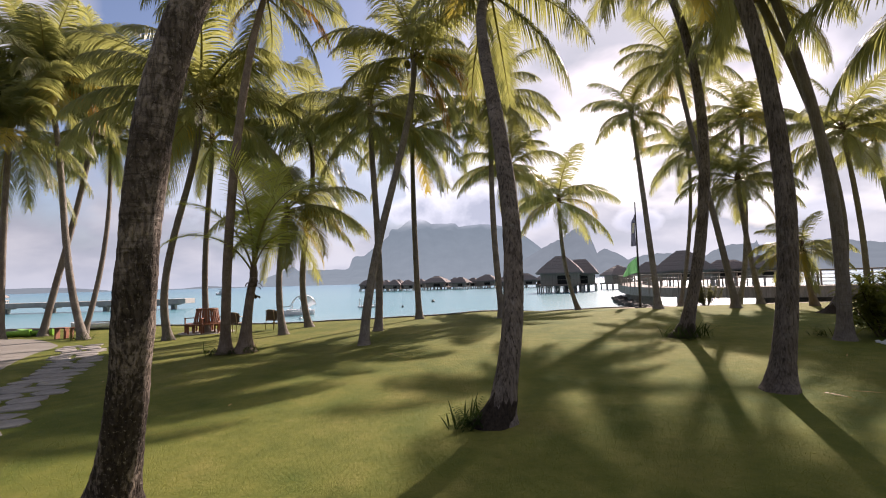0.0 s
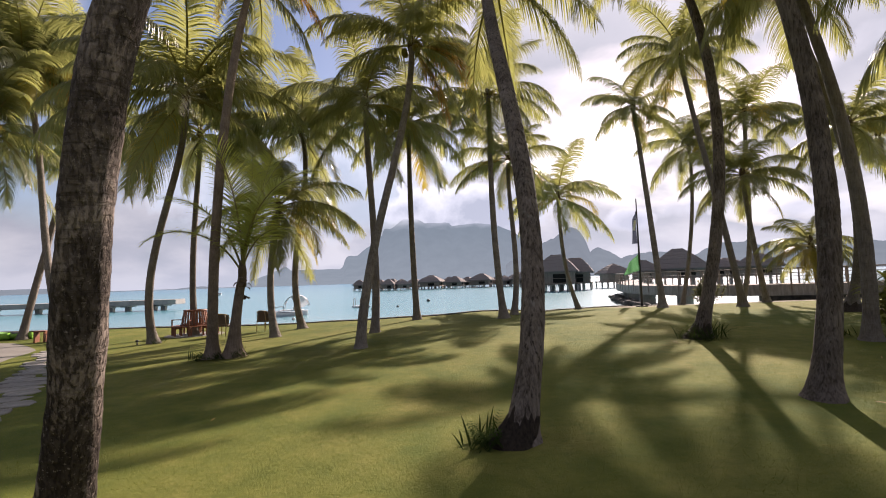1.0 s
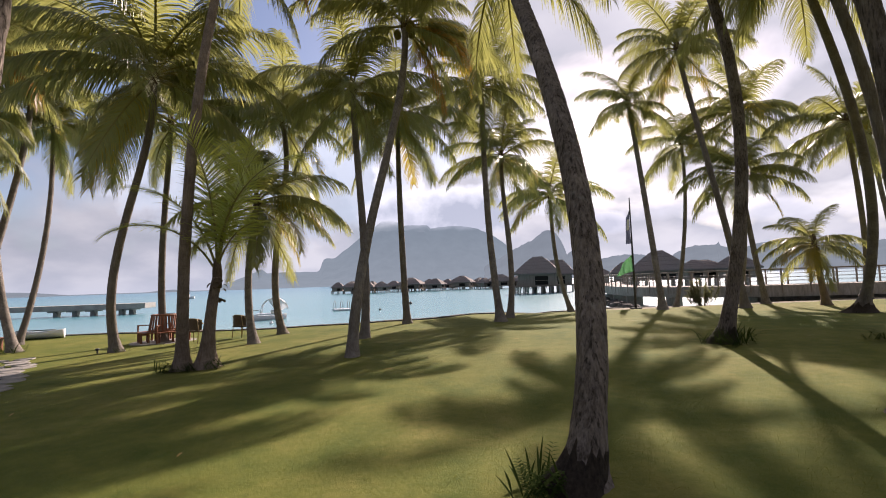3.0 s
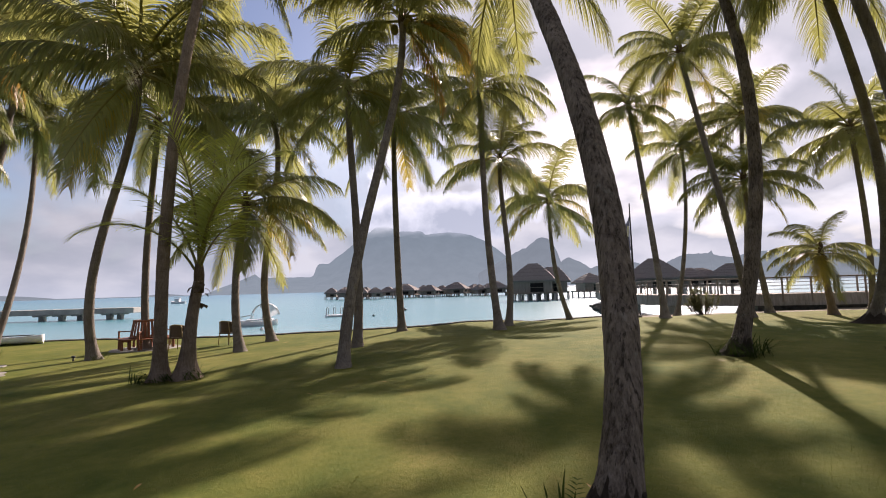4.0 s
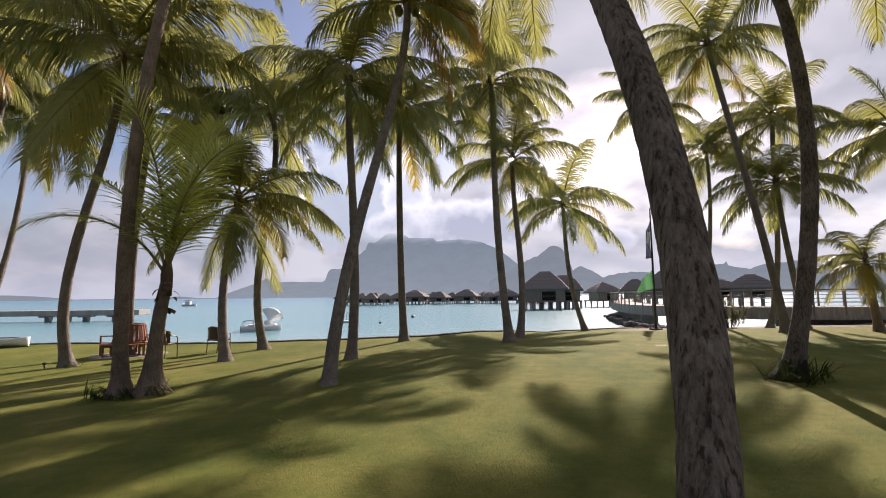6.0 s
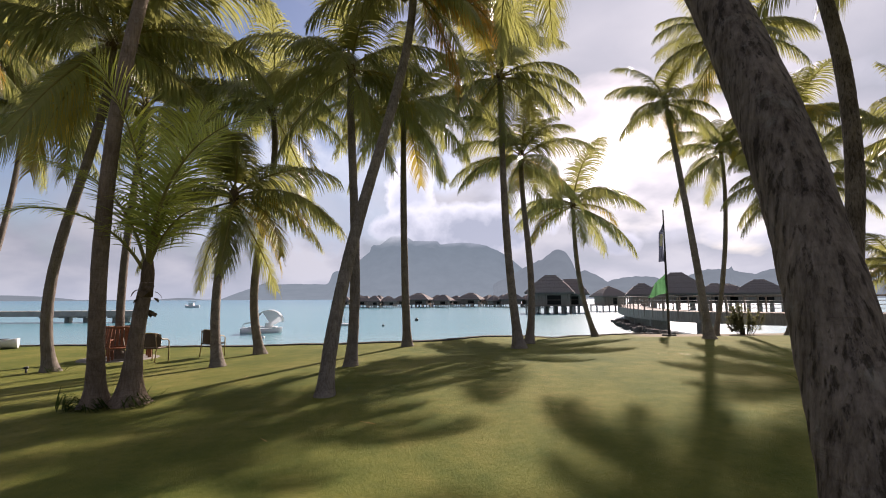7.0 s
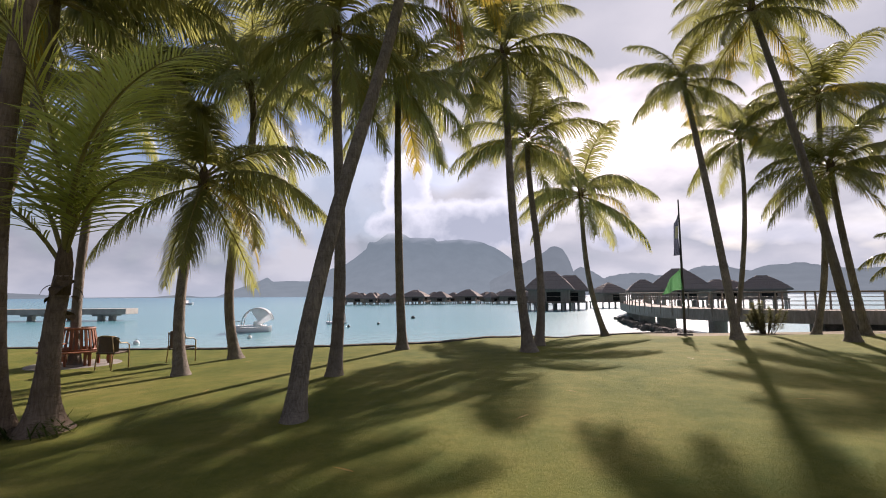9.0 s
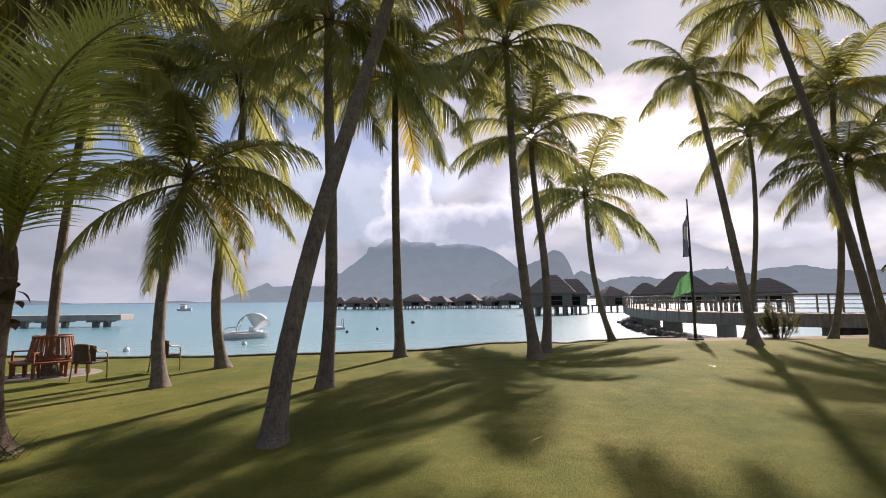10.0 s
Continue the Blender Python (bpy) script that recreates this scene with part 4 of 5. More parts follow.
def along(points, gap):
    """Points at even steps along a smooth line through points, each with its heading."""
    fine = []
    for i in range(len(points) - 1):
        p = [Vector(points[min(max(k, 0), len(points) - 1)]) for k in (i - 1, i, i + 1, i + 2)]
        for j in range(20):
            t = j / 20
            fine.append(0.5 * (2 * p[1] + (p[2] - p[0]) * t + (2 * p[0] - 5 * p[1] + 4 * p[2] - p[3]) * t * t + (3 * p[1] - p[0] - 3 * p[2] + p[3]) * t ** 3))
    fine.append(Vector(points[-1]))
    out, left = [(fine[0], (fine[1] - fine[0]).normalized())], gap
    for a, b in zip(fine, fine[1:]):
        d = (b - a).length
        while left <= d:
            out.append((a.lerp(b, left / d), (b - a).normalized()))
            left += gap
        left -= d
    return out


DECK_Z = 0.60


def build_jetty():
    jetty = thing("jetty", Matrix(), "grey timber and concrete jetty with post-and-wire railings", "jetty")
    line = along(JETTY, 0.9)
    half = 1.15
    # deck planks, each its own board
    plank = bmesh.new()
    box(plank, (2 * half, 0.84, 0.09), Matrix(), 0.012)
    plank = mesh_of("plank", plank, M_PLANK)
    for p, d in line:
        ob = part("plank", plank, None, jetty)
        ob.matrix_basis = pose(p.x, p.y, DECK_Z, 0, 0, math.degrees(math.atan2(d.y, d.x)) - 90)
    for side, name in ((-1, "edge_beam"), (1, "edge_beam")):
        bm = bmesh.new()
        last = None
        for p, d in line:
            nrm = Vector((-d.y, d.x)) * side * (half + 0.10)
            row = [bm.verts.new((p.x + nrm.x * k, p.y + nrm.y * k, z)) for k, z in ((1.0, DECK_Z + 0.06), (1.10, DECK_Z + 0.06), (1.10, DECK_Z - 0.66), (1.0, DECK_Z - 0.66))]
            if last:
                for k in range(4):
                    bm.faces.new((last[k], last[(k + 1) % 4], row[(k + 1) % 4], row[k]))
            last = row
        part(name, bm, M_FASCIA, jetty, "weathered grey-brown side beam")
    # rails and posts on both sides
    posts = along(JETTY, 1.45)
    post = bmesh.new()
    box(post, (0.09, 0.09, 1.50), pose(0, 0, 0.30), 0.012)
    post = mesh_of("post", post, M_PLANK)
    for side in (-1, 1):
        for p, d in posts:
            nrm = Vector((-d.y, d.x)) * side * (half + 0.20)
            ob = part("post", post, None, jetty)
            ob.matrix_basis = pose(p.x + nrm.x, p.y + nrm.y, DECK_Z, 0, 0, math.degrees(math.atan2(d.y, d.x)))
        for z, r in ((1.07, 0.045), (0.78, 0.012), (0.55, 0.012), (0.32, 0.012)):
            pts = []
            for p, d in posts:
                nrm = Vector((-d.y, d.x)) * side * (half + 0.20)
                pts.append((p.x + nrm.x, p.y + nrm.y, DECK_Z + z))
            part("handrail" if r > 0.03 else "rail_wire", tube(bmesh.new(), pts, r, 6), M_PLANK if r > 0.03 else M_STEEL, jetty)
    # concrete bents in the water
    for p, d in along(JETTY, 6.0)[3:]:
        bm = bmesh.new()
        box(bm, (1.3, 0.40, 1.00), pose(p.x, p.y, DECK_Z - 1.12, 0, 0, math.degrees(math.atan2(d.y, d.x)) - 90), 0.04)
        part("pier", bm, M_CONCRETE, jetty)
    # landing wall on the shore side
    bm = bmesh.new()
    last = None
    for p, d in along(JETTY[:3], 0.8):
        nrm = Vector((-d.y, d.x)) * (half - 0.15)
        row = [bm.verts.new((p.x - nrm.x * k, p.y - nrm.y * k, z)) for k, z in ((-1, DECK_Z - 0.06), (1, DECK_Z - 0.06), (1, -1.6), (-1, -1.6))]
        if last:
            for k in range(4):
                bm.faces.new((last[k], last[(k + 1) % 4], row[(k + 1) % 4], row[k]))
        last = row
    bm.faces.new(last)
    part("landing_wall", bm, M_ROCK, jetty, "dark landing wall")


build_jetty()


def rock_mesh(seed, r):
    bm = bmesh.new()
    bmesh.ops.create_icosphere(bm, subdivisions=2, radius=r)
    for v in bm.verts:
        v.co *= 1 + 0.35 * noise.noise(v.co * (1.6 / r) * 0.5 + Vector((seed * 3.3, 0, 0)))
        v.co.z *= 0.62
    return mesh_of("rock", bm, M_ROCK, smooth=False)


def build_rocks():
    """Low rubble bank in the water below the jetty."""
    rng = random.Random(71)
    kinds = [rock_mesh(k, 0.34) for k in range(6)]
    bank = thing("rock_bank", pose(0, 0, WATER_Z), "low bank of dark rocks in the water under the jetty", "rocks")
    for p, d in along([(21.0, 31.2), (17.5, 30.6), (14.5, 31.2), (14.2, 34.0), (15.4, 38.5), (16.2, 43.0), (18.0, 50.0), (20.0, 56.0)], 0.42):
        for k in range(2):
            ob = part("rock", rng.choice(kinds), None, bank)
            ob.matrix_basis = pose(p.x + rng.uniform(-0.5, 0.5), p.y + rng.uniform(-0.4, 0.4), 0.02 + rng.uniform(-0.05, 0.2), rng.uniform(0, 40), rng.uniform(0, 40), rng.uniform(0, 360)) @ Matrix.Scale(rng.uniform(0.7, 1.3), 4)


build_rocks()


def build_left_pier():
    pier = thing("pier", pose(-49.0, 63.0, 0), "low flat concrete pier standing in the lagoon", "pier")
    bm = bmesh.new()
    box(bm, (30.6, 2.4, 0.62), pose(0.6, 0, 0.04), 0.03)
    part("slab", bm, M_CONCRETE, pier)
    for x in (5.0, 7.2, 9.3, 12.6, 13.8, -2.0, -8.0):
        bm = bmesh.new()
        box(bm, (0.55, 0.6, 1.2), pose(x, 0, -0.92), 0.03)
        box(bm, (0.95, 1.9, 0.24), pose(x, 0, -0.34), 0.02)
        part("pillar", bm, M_CONCRETE, pier)


build_left_pier()


# ---------------- flag pole ----------------
def cloth(width, drop, seed, skew=0.3):
    """A hanging flag, folded about its staff, with thickness."""
    bm = bmesh.new()
    nx, nz = 9, 14
    grid = []
    for i in range(nx + 1):
        u = i / nx
        col = []
        for j in range(nz + 1):
            v = j / nz
            fold = 0.10 * math.sin(u * 9 + v * 2.2 + seed) * (0.3 + v)
            col.append(bm.verts.new((-u * width * (0.55 + 0.30 * v), fold, -v * drop * (1 - 0.25 * u) - u * skew)))
        grid.append(col)
    for a, b in zip(grid, grid[1:]):
        for j in range(nz):
            bm.faces.new((a[j], b[j], b[j + 1], a[j + 1])).smooth = True
    bmesh.ops.solidify(bm, geom=bm.faces[:], thickness=0.008)
    return bm


def build_flag():
    x, y = 11.42, 28.4
    z = ground_z(x, y)
    pole = thing("flag_pole", pose(x, y, z), "dark wooden flag pole with two hanging flags by the shore", "flag pole")
    part("staff", tube(bmesh.new(), [(0, 0, -0.1), (0, 0, 3.0), (0, 0, 6.25)], [0.07, 0.055, 0.03], 8), M_DARK, pole)
    bm = bmesh.new()
    box(bm, (0.5, 0.5, 0.14), pose(0, 0, 0.02), 0.03)
    part("base", bm, M_ROCK, pole)
    f = part("flag", cloth(0.44, 1.9, 0.4, 0.5), M_NAVY, pole, "limp navy and white flag")
    f.matrix_basis = pose(-0.03, 0, 5.55)
    bm = bmesh.new()
    box(bm, (0.13, 0.03, 0.60), pose(-0.18, -0.10, -0.85, 0, 8, 0), 0.01)
    part("stripe", bm, M_WHITE, f)
    g = part("flag", cloth(1.05, 0.95, 2.1, 0.5), M_GREEN, pole, "bright green pennant")
    g.matrix_basis = pose(-0.04, 0, 3.05)


build_flag()


# ---------------- seats by the water ----------------
def build_bench():
    x, y = -10.19, 20.87
    bench = thing("tree_bench", pose(x, y, ground_z(x, y)), "round red-brown slatted wooden bench built round a palm trunk", "bench")
    n = 26
    for k in range(n):
        a = k * math.tau / n
        bm = bmesh.new()
        box(bm, (0.025, 0.066, 0.64), Matrix.Rotation(a, 4, "Z") @ pose(0.465, 0, 0.70, 0, -10, 0), 0.004)
        part("back_slat", bm, M_REDWOOD, bench)
    for r, z, h in ((0.41, 1.0, 0.07), (0.52, 0.43, 0.06)):
        bm = bmesh.new()
        pts = [(r * math.cos(a * math.tau / 36), r * math.sin(a * math.tau / 36), z) for a in range(37)]
        tube(bm, pts, h / 2, 6, cap=False, up=Vector((0, 0, 1)))
        part("ring_rail", bm, M_REDWOOD, bench)
    for i in range(5):
        r0, r1 = 0.54 + i * 0.066, 0.54 + i * 0.066 + 0.054
        bm = bmesh.new()
        for k in range(36):
            a0, a1 = k * math.tau / 36, (k + 1) * math.tau / 36
            v = [bm.verts.new((r * math.cos(a), r * math.sin(a), z)) for z in (0.375, 0.405) for r, a in ((r0, a0), (r1, a0), (r1, a1), (r0, a1))]
            for q in ((4, 5, 6, 7), (3, 2, 1, 0), (1, 2, 6, 5), (0, 4, 7, 3)):
                bm.faces.new([v[j] for j in q])
        part("seat_slat", bm, M_REDWOOD, bench)
    for k in range(8):
        a = k * math.tau / 8 + 0.2
        for r in (0.57, 0.83):
            bm = bmesh.new()
            box(bm, (0.06, 0.06, 0.40), Matrix.Rotation(a, 4, "Z") @ pose(r, 0, 0.19), 0.006)
            part("leg", bm, M_REDWOOD, bench)
        bm = bmesh.new()
        box(bm, (0.32, 0.04, 0.06), Matrix.Rotation(a, 4, "Z") @ pose(0.70, 0, 0.33), 0.006)
        part("bearer", bm, M_REDWOOD, bench)
    for k in range(4):
        m = Matrix.Rotation(k * math.tau / 4 + radians(192), 4, "Z")
        bm = bmesh.new()
        box(bm, (0.40, 0.06, 0.035), m @ pose(0.70, 0, 0.64), 0.006)
        box(bm, (0.05, 0.05, 0.64), m @ pose(0.87, 0, 0.32), 0.006)
        part("armrest", bm, M_REDWOOD, bench)
    # stone ring round the tree
    bm = bmesh.new()
    rings = []
    for r, dz in ((0.25, 0.02), (1.10, 0.02), (1.16, -0.04)):
        rings.append([bm.verts.new((x + r * math.cos(a * math.tau / 40), y + r * math.sin(a * math.tau / 40), ground_z(x, y) + dz)) for a in range(40)])
    for lo, hi in zip(rings, rings[1:]):
        for k in range(40):
            bm.faces.new((lo[k], hi[k], hi[(k + 1) % 40], lo[(k + 1) % 40]))
    tagged(new("pavement", mesh_of("pavement", bm, M_STONE)), "pale round paving under the tree bench", "paving", kind="structure")


def build_chair():
    """Low cane chair: wicker back and seat in a bent frame with arms."""
    chair = thing("garden_chair", Matrix(), "brown wicker chair with a pale cane frame on the lawn", "chair", "cane chairs by the water")
    bm = bmesh.new()
    n = 10
    cols = []
    for off in (0.0, 0.03):
        row = []
        for i in range(n + 1):
            a = radians(-62 + 124 * i / n)
            top = 0.86 - 0.05 * (2 * i / n - 1) ** 2
            row.append([bm.verts.new(((0.30 + off) * math.sin(a), (-0.24 - off) * math.cos(a) + 0.02, z)) for z in (0.45, 0.62, 0.76, top)])
        cols.append(row)
    for row, flip in zip(cols, (False, True)):
        for a, b in zip(row, row[1:]):
            for j in range(3):
                f = (a[j], b[j], b[j + 1], a[j + 1])
                bm.faces.new(tuple(reversed(f)) if flip else f).smooth = True
    for i in range(n):
        bm.faces.new((cols[0][i][3], cols[0][i + 1][3], cols[1][i + 1][3], cols[1][i][3]))
    part("backrest", bm, M_WICKER, chair)
    bm = bmesh.new()
    box(bm, (0.52, 0.50, 0.05), pose(0, 0.02, 0.42), 0.015)
    part("seat", bm, M_WICKER, chair)
    for sx in (-1, 1):
        part("front_leg", tube(bmesh.new(), [(sx * 0.27, 0.27, 0.0), (sx * 0.27, 0.26, 0.60), (sx * 0.28, 0.16, 0.66), (sx * 0.29, -0.06, 0.67), (sx * 0.26, -0.16, 0.80)], 0.017, 7), M_BAMBOO, chair, "pale cane leg bent into the arm")
        part("back_leg", tube(bmesh.new(), [(sx * 0.23, -0.26, 0.0), (sx * 0.23, -0.20, 0.45), (sx * 0.20, -0.24, 0.84)], 0.016, 7), M_BAMBOO, chair)
    arch = [(0.28 * math.sin(radians(a)), -0.26 * math.cos(radians(a)), 0.86 - 0.05 * (a / 62) ** 2) for a in range(-62, 63, 12)]
    part("top_rail", tube(bmesh.new(), arch, 0.017, 7), M_BAMBOO, chair)
    return chair


def build_seats():
    build_bench()
    a = build_chair()
    a.matrix_world = pose(-8.55, 19.8, ground_z(-8.55, 19.8), 0, 0, -10)
    x, y = -7.36, 20.95
    copy_thing(a, pose(x, y, ground_z(x, y), 0, 0, -24))
    # two little stools by the far palms
    for x, y, r in ((-15.9, 20.2, 10), (-15.35, 20.3, 24)):
        st = thing("stool", pose(x, y, ground_z(x, y), 0, 0, r), "small dark red wooden stool beside the palms", "stool", "wooden stools")
        bm = bmesh.new()
        box(bm, (0.42, 0.36, 0.05), pose(0, 0, 0.43), 0.01)
        part("seat", bm, M_REDWOOD, st)
        for sx in (-1, 1):
            bm = bmesh.new()
            box(bm, (0.05, 0.32, 0.41), pose(sx * 0.17, 0, 0.20), 0.008)
            part("leg", bm, M_REDWOOD, st)


build_seats()


def build_path_light(x, y):
    lamp = thing("path_light", pose(x, y, ground_z(x, y)), "small dark bollard lamp standing in the grass", "lamp")
    part("stem", bar((0, 0, -0.05), (0, 0, 0.10), 0.025, 8), M_DARK, lamp)
    bm = bmesh.new()
    tube(bm, [(0, 0, 0.10), (0, 0, 0.115), (0, 0, 0.15), (0, 0, 0.165)], [0.035, 0.058, 0.058, 0.03], 10)
    part("cap", bm, M_DARK, lamp)


build_path_light(-10.75, 17.95)


# ---------------- boats and buoys ----------------
def hull(length, beam, depth):
    """A slim pointed hull about its waterline."""
    bm = bmesh.new()
    n, secs = 14, []
    for i in range(n + 1):
        t = i / n
        x = (t - 0.5) * length
        w = beam / 2 * (math.sin(math.pi * min(0.96, 0.10 + 0.86 * t)) ** 0.55)
        top = depth * (0.75 + 0.35 * (2 * t - 1) ** 2)
        secs.append([bm.verts.new((x, sy * w * k, z)) for sy, k, z in ((-1, 1.0, top), (-1, 0.8, -0.02), (0, 0, -0.14), (1, 0.8, -0.02), (1, 1.0, top))])
    for a, b in zip(secs, secs[1:]):
        for j in range(4):
            bm.faces.new((a[j], b[j], b[j + 1], a[j + 1])).smooth = True
        bm.faces.new((a[4], b[4], b[0], a[0]))
    bm.faces.new(secs[0])
    bm.faces.new(list(reversed(secs[-1])))
    return bm


def build_boats():
    boat = thing("catamaran", pose(-13.0, 42.8, WATER_Z, 0, 0, 12), "small white catamaran with an arched white canopy afloat", "boat")
    for sy in (-0.6, 0.6):
        part("hull", hull(2.9, 0.42, 0.36), M_WHITE, boat).matrix_basis = pose(0, sy, 0)
    bm = bmesh.new()
    box(bm, (2.0, 1.3, 0.08), pose(0.1, 0, 0.42), 0.02)
    part("deck", bm, M_WHITE, boat)
    bm = bmesh.new()
    rows = []
    for off in (0.0, 0.025):
        rows.append([[bm.verts.new((0.55 - (1.10 + off) * math.cos(a) * 0.95, sy * 0.72, 0.45 + (1.25 + off) * math.sin(a) ** 0.8)) for sy in (-1, -0.33, 0.33, 1)] for a in (radians(20 + 11 * k) for k in range(12))])
    for grid in rows:
        for a, b in zip(grid, grid[1:]):
            for j in range(3):
                bm.faces.new((a[j], b[j], b[j + 1], a[j + 1])).smooth = True
    part("canopy", bm, M_CANVAS, boat, "arched white canvas canopy")
    for sy in (-0.72, 0.72):
        bm = bmesh.new()
        hub = (0.75, sy, 0.52)
        arc = [(0.55 - 1.1 * math.cos(radians(a)) * 0.95, sy, 0.45 + 1.24 * math.sin(radians(a)) ** 0.8) for a in range(64, 165, 10)]
        front = [bm.verts.new(p) for p in [hub] + arc]
        back = [bm.verts.new((p[0], p[1] * 0.98, p[2])) for p in [hub] + arc]
        bm.faces.new(front)
        bm.faces.new(list(reversed(back)))
        part("canopy_side", bm, M_CANVAS, boat)
    for sy in (-0.7, 0.7):
        part("canopy_hoop", tube(bmesh.new(), [(0.55 - 1.1 * math.cos(radians(a)) * 0.95, sy, 0.45 + 1.25 * math.sin(radians(a)) ** 0.8) for a in range(2, 176, 12)], 0.022, 6), M_STEEL, boat)
        part("bow_rail", tube(bmesh.new(), [(-0.5, sy * 0.8, 0.45), (-0.6, sy * 0.8, 0.78), (-1.25, sy * 0.8, 0.72), (-1.35, sy * 0.8, 0.42)], 0.018, 6), M_STEEL, boat)
    bm = bmesh.new()
    box(bm, (0.55, 1.0, 0.30), pose(0.55, 0, 0.6), 0.04)
    part("seat", bm, M_WHITE, boat)
    # low frame of a moored float
    fl = thing("swim_float", pose(-8.4, 52.2, WATER_Z, 0, 0, 20), "small moored float with a white metal frame", "float")
    bm = bmesh.new()
    box(bm, (1.7, 1.3, 0.18), pose(0, 0, 0.10), 0.03)
    part("deck", bm, M_WHITE, fl)
    for x in (-0.7, 0.0, 0.7):
        part("hoop", tube(bmesh.new(), [(x, -0.55, 0.15), (x, -0.55, 0.8), (x, 0, 1.0), (x, 0.55, 0.8), (x, 0.55, 0.15)], 0.03, 6), M_STEEL, fl)
    far = thing("motor_boat", pose(-77.0, 168.0, WATER_Z, 0, 0, -12), "small white motor boat far out on the lagoon", "boat")
    far.scale = (1.1, 1.1, 1.1)
    part("hull", hull(4.6, 1.5, 0.7), M_WHITE, far)
    bm = bmesh.new()
    box(bm, (1.5, 1.1, 0.9), pose(-0.3, 0, 1.0), 0.08)
    part("cabin", bm, M_WHITE, far)
    bm = bmesh.new()
    box(bm, (1.9, 1.3, 0.10), pose(-0.4, 0, 1.75), 0.03)
    part("roof", bm, M_DARK, far)
    # white outrigger drawn up on the left shore, and two kayaks
    x, y = -17.6, 24.6
    k = thing("canoe", pose(x, y, ground_z(x, y) + 0.14, 0, 0, 12), "white canoe drawn up at the water's edge", "canoe")
    part("hull", hull(2.2, 0.6, 0.24), M_WHITE, k)
    # hull is closed; a dark plate paints the shaded hollow
    bm = bmesh.new()
    box(bm, (1.4, 0.34, 0.03), pose(0, 0, 0.24), 0.01)
    part("cockpit", bm, M_BLACK, k)
    for j, (x, y, r) in enumerate(((-19.3, 21.6, 4), (-18.4, 21.9, -6))):
        k = thing("kayak", pose(x, y, ground_z(x, y) + 0.12, 0, 0, r), "lime green plastic kayak lying on the shore", "kayak", "kayaks on the shore")
        part("hull", hull(1.7, 0.5, 0.17), M_KAYAK, k)
        # dark plate painting the kayak's shaded hollow
        bm = bmesh.new()
        box(bm, (0.5, 0.26, 0.03), pose(0, 0, 0.16), 0.01)
        part("cockpit", bm, M_BLACK, k)
    for x, y, r, mat, lab in ((-1.5, 61.5, 0.22, M_DARK, "small dark buoy floating on the lagoon"), (-6.5, 47.0, 0.13, M_DARK, "small dark buoy floating on the lagoon"), (-4.4, 50.5, 0.13, M_DARK, "small dark buoy floating on the lagoon"), (-11.0, 37.0, 0.14, M_WHITE, "small white mooring buoy"), (-16.0, 34.0, 0.16, M_WHITE, "small white mooring buoy")):
        b = thing("buoy", pose(x, y, WATER_Z), lab, "buoy", "buoys")
        bm = bmesh.new()
        bmesh.ops.create_icosphere(bm, subdivisions=2, radius=r, matrix=Matrix.Translation((0, 0, r * 0.4)))
        part("float", bm, mat, b, smooth=True)
        part("eye", bar((0, 0, r * 1.3), (0, 0, r * 1.7), 0.03, 6), M_DARK, b)


build_boats()


# ---------------- paving on the left ----------------
def flagstone(rng, w, d):
    bm = bmesh.new()
    n = rng.choice((6, 7, 8))
    top, mid, low = [], [], []
    for k in range(n):
        a = k * math.tau / n + rng.uniform(-0.2, 0.2)
        c, s_ = math.cos(a), math.sin(a)
        q = max(abs(c), abs(s_)) ** 0.75
        x, y = w / 2 * c / q, d / 2 * s_ / q
        j = rng.uniform(0.93, 1.04)
        top.append(bm.verts.new((x * j * 0.97, y * j * 0.95, 0.030)))
        mid.append(bm.verts.new((x * j, y * j, 0.018)))
        low.append(bm.verts.new((x * j, y * j, -0.05)))
    bm.faces.new(top)
    for a, b in ((mid, top), (low, mid)):
        for k in range(n):
            bm.faces.new((a[k], a[(k + 1) % n], b[(k + 1) % n], b[k]))
    return mesh_of("flagstone", bm, M_STONE)


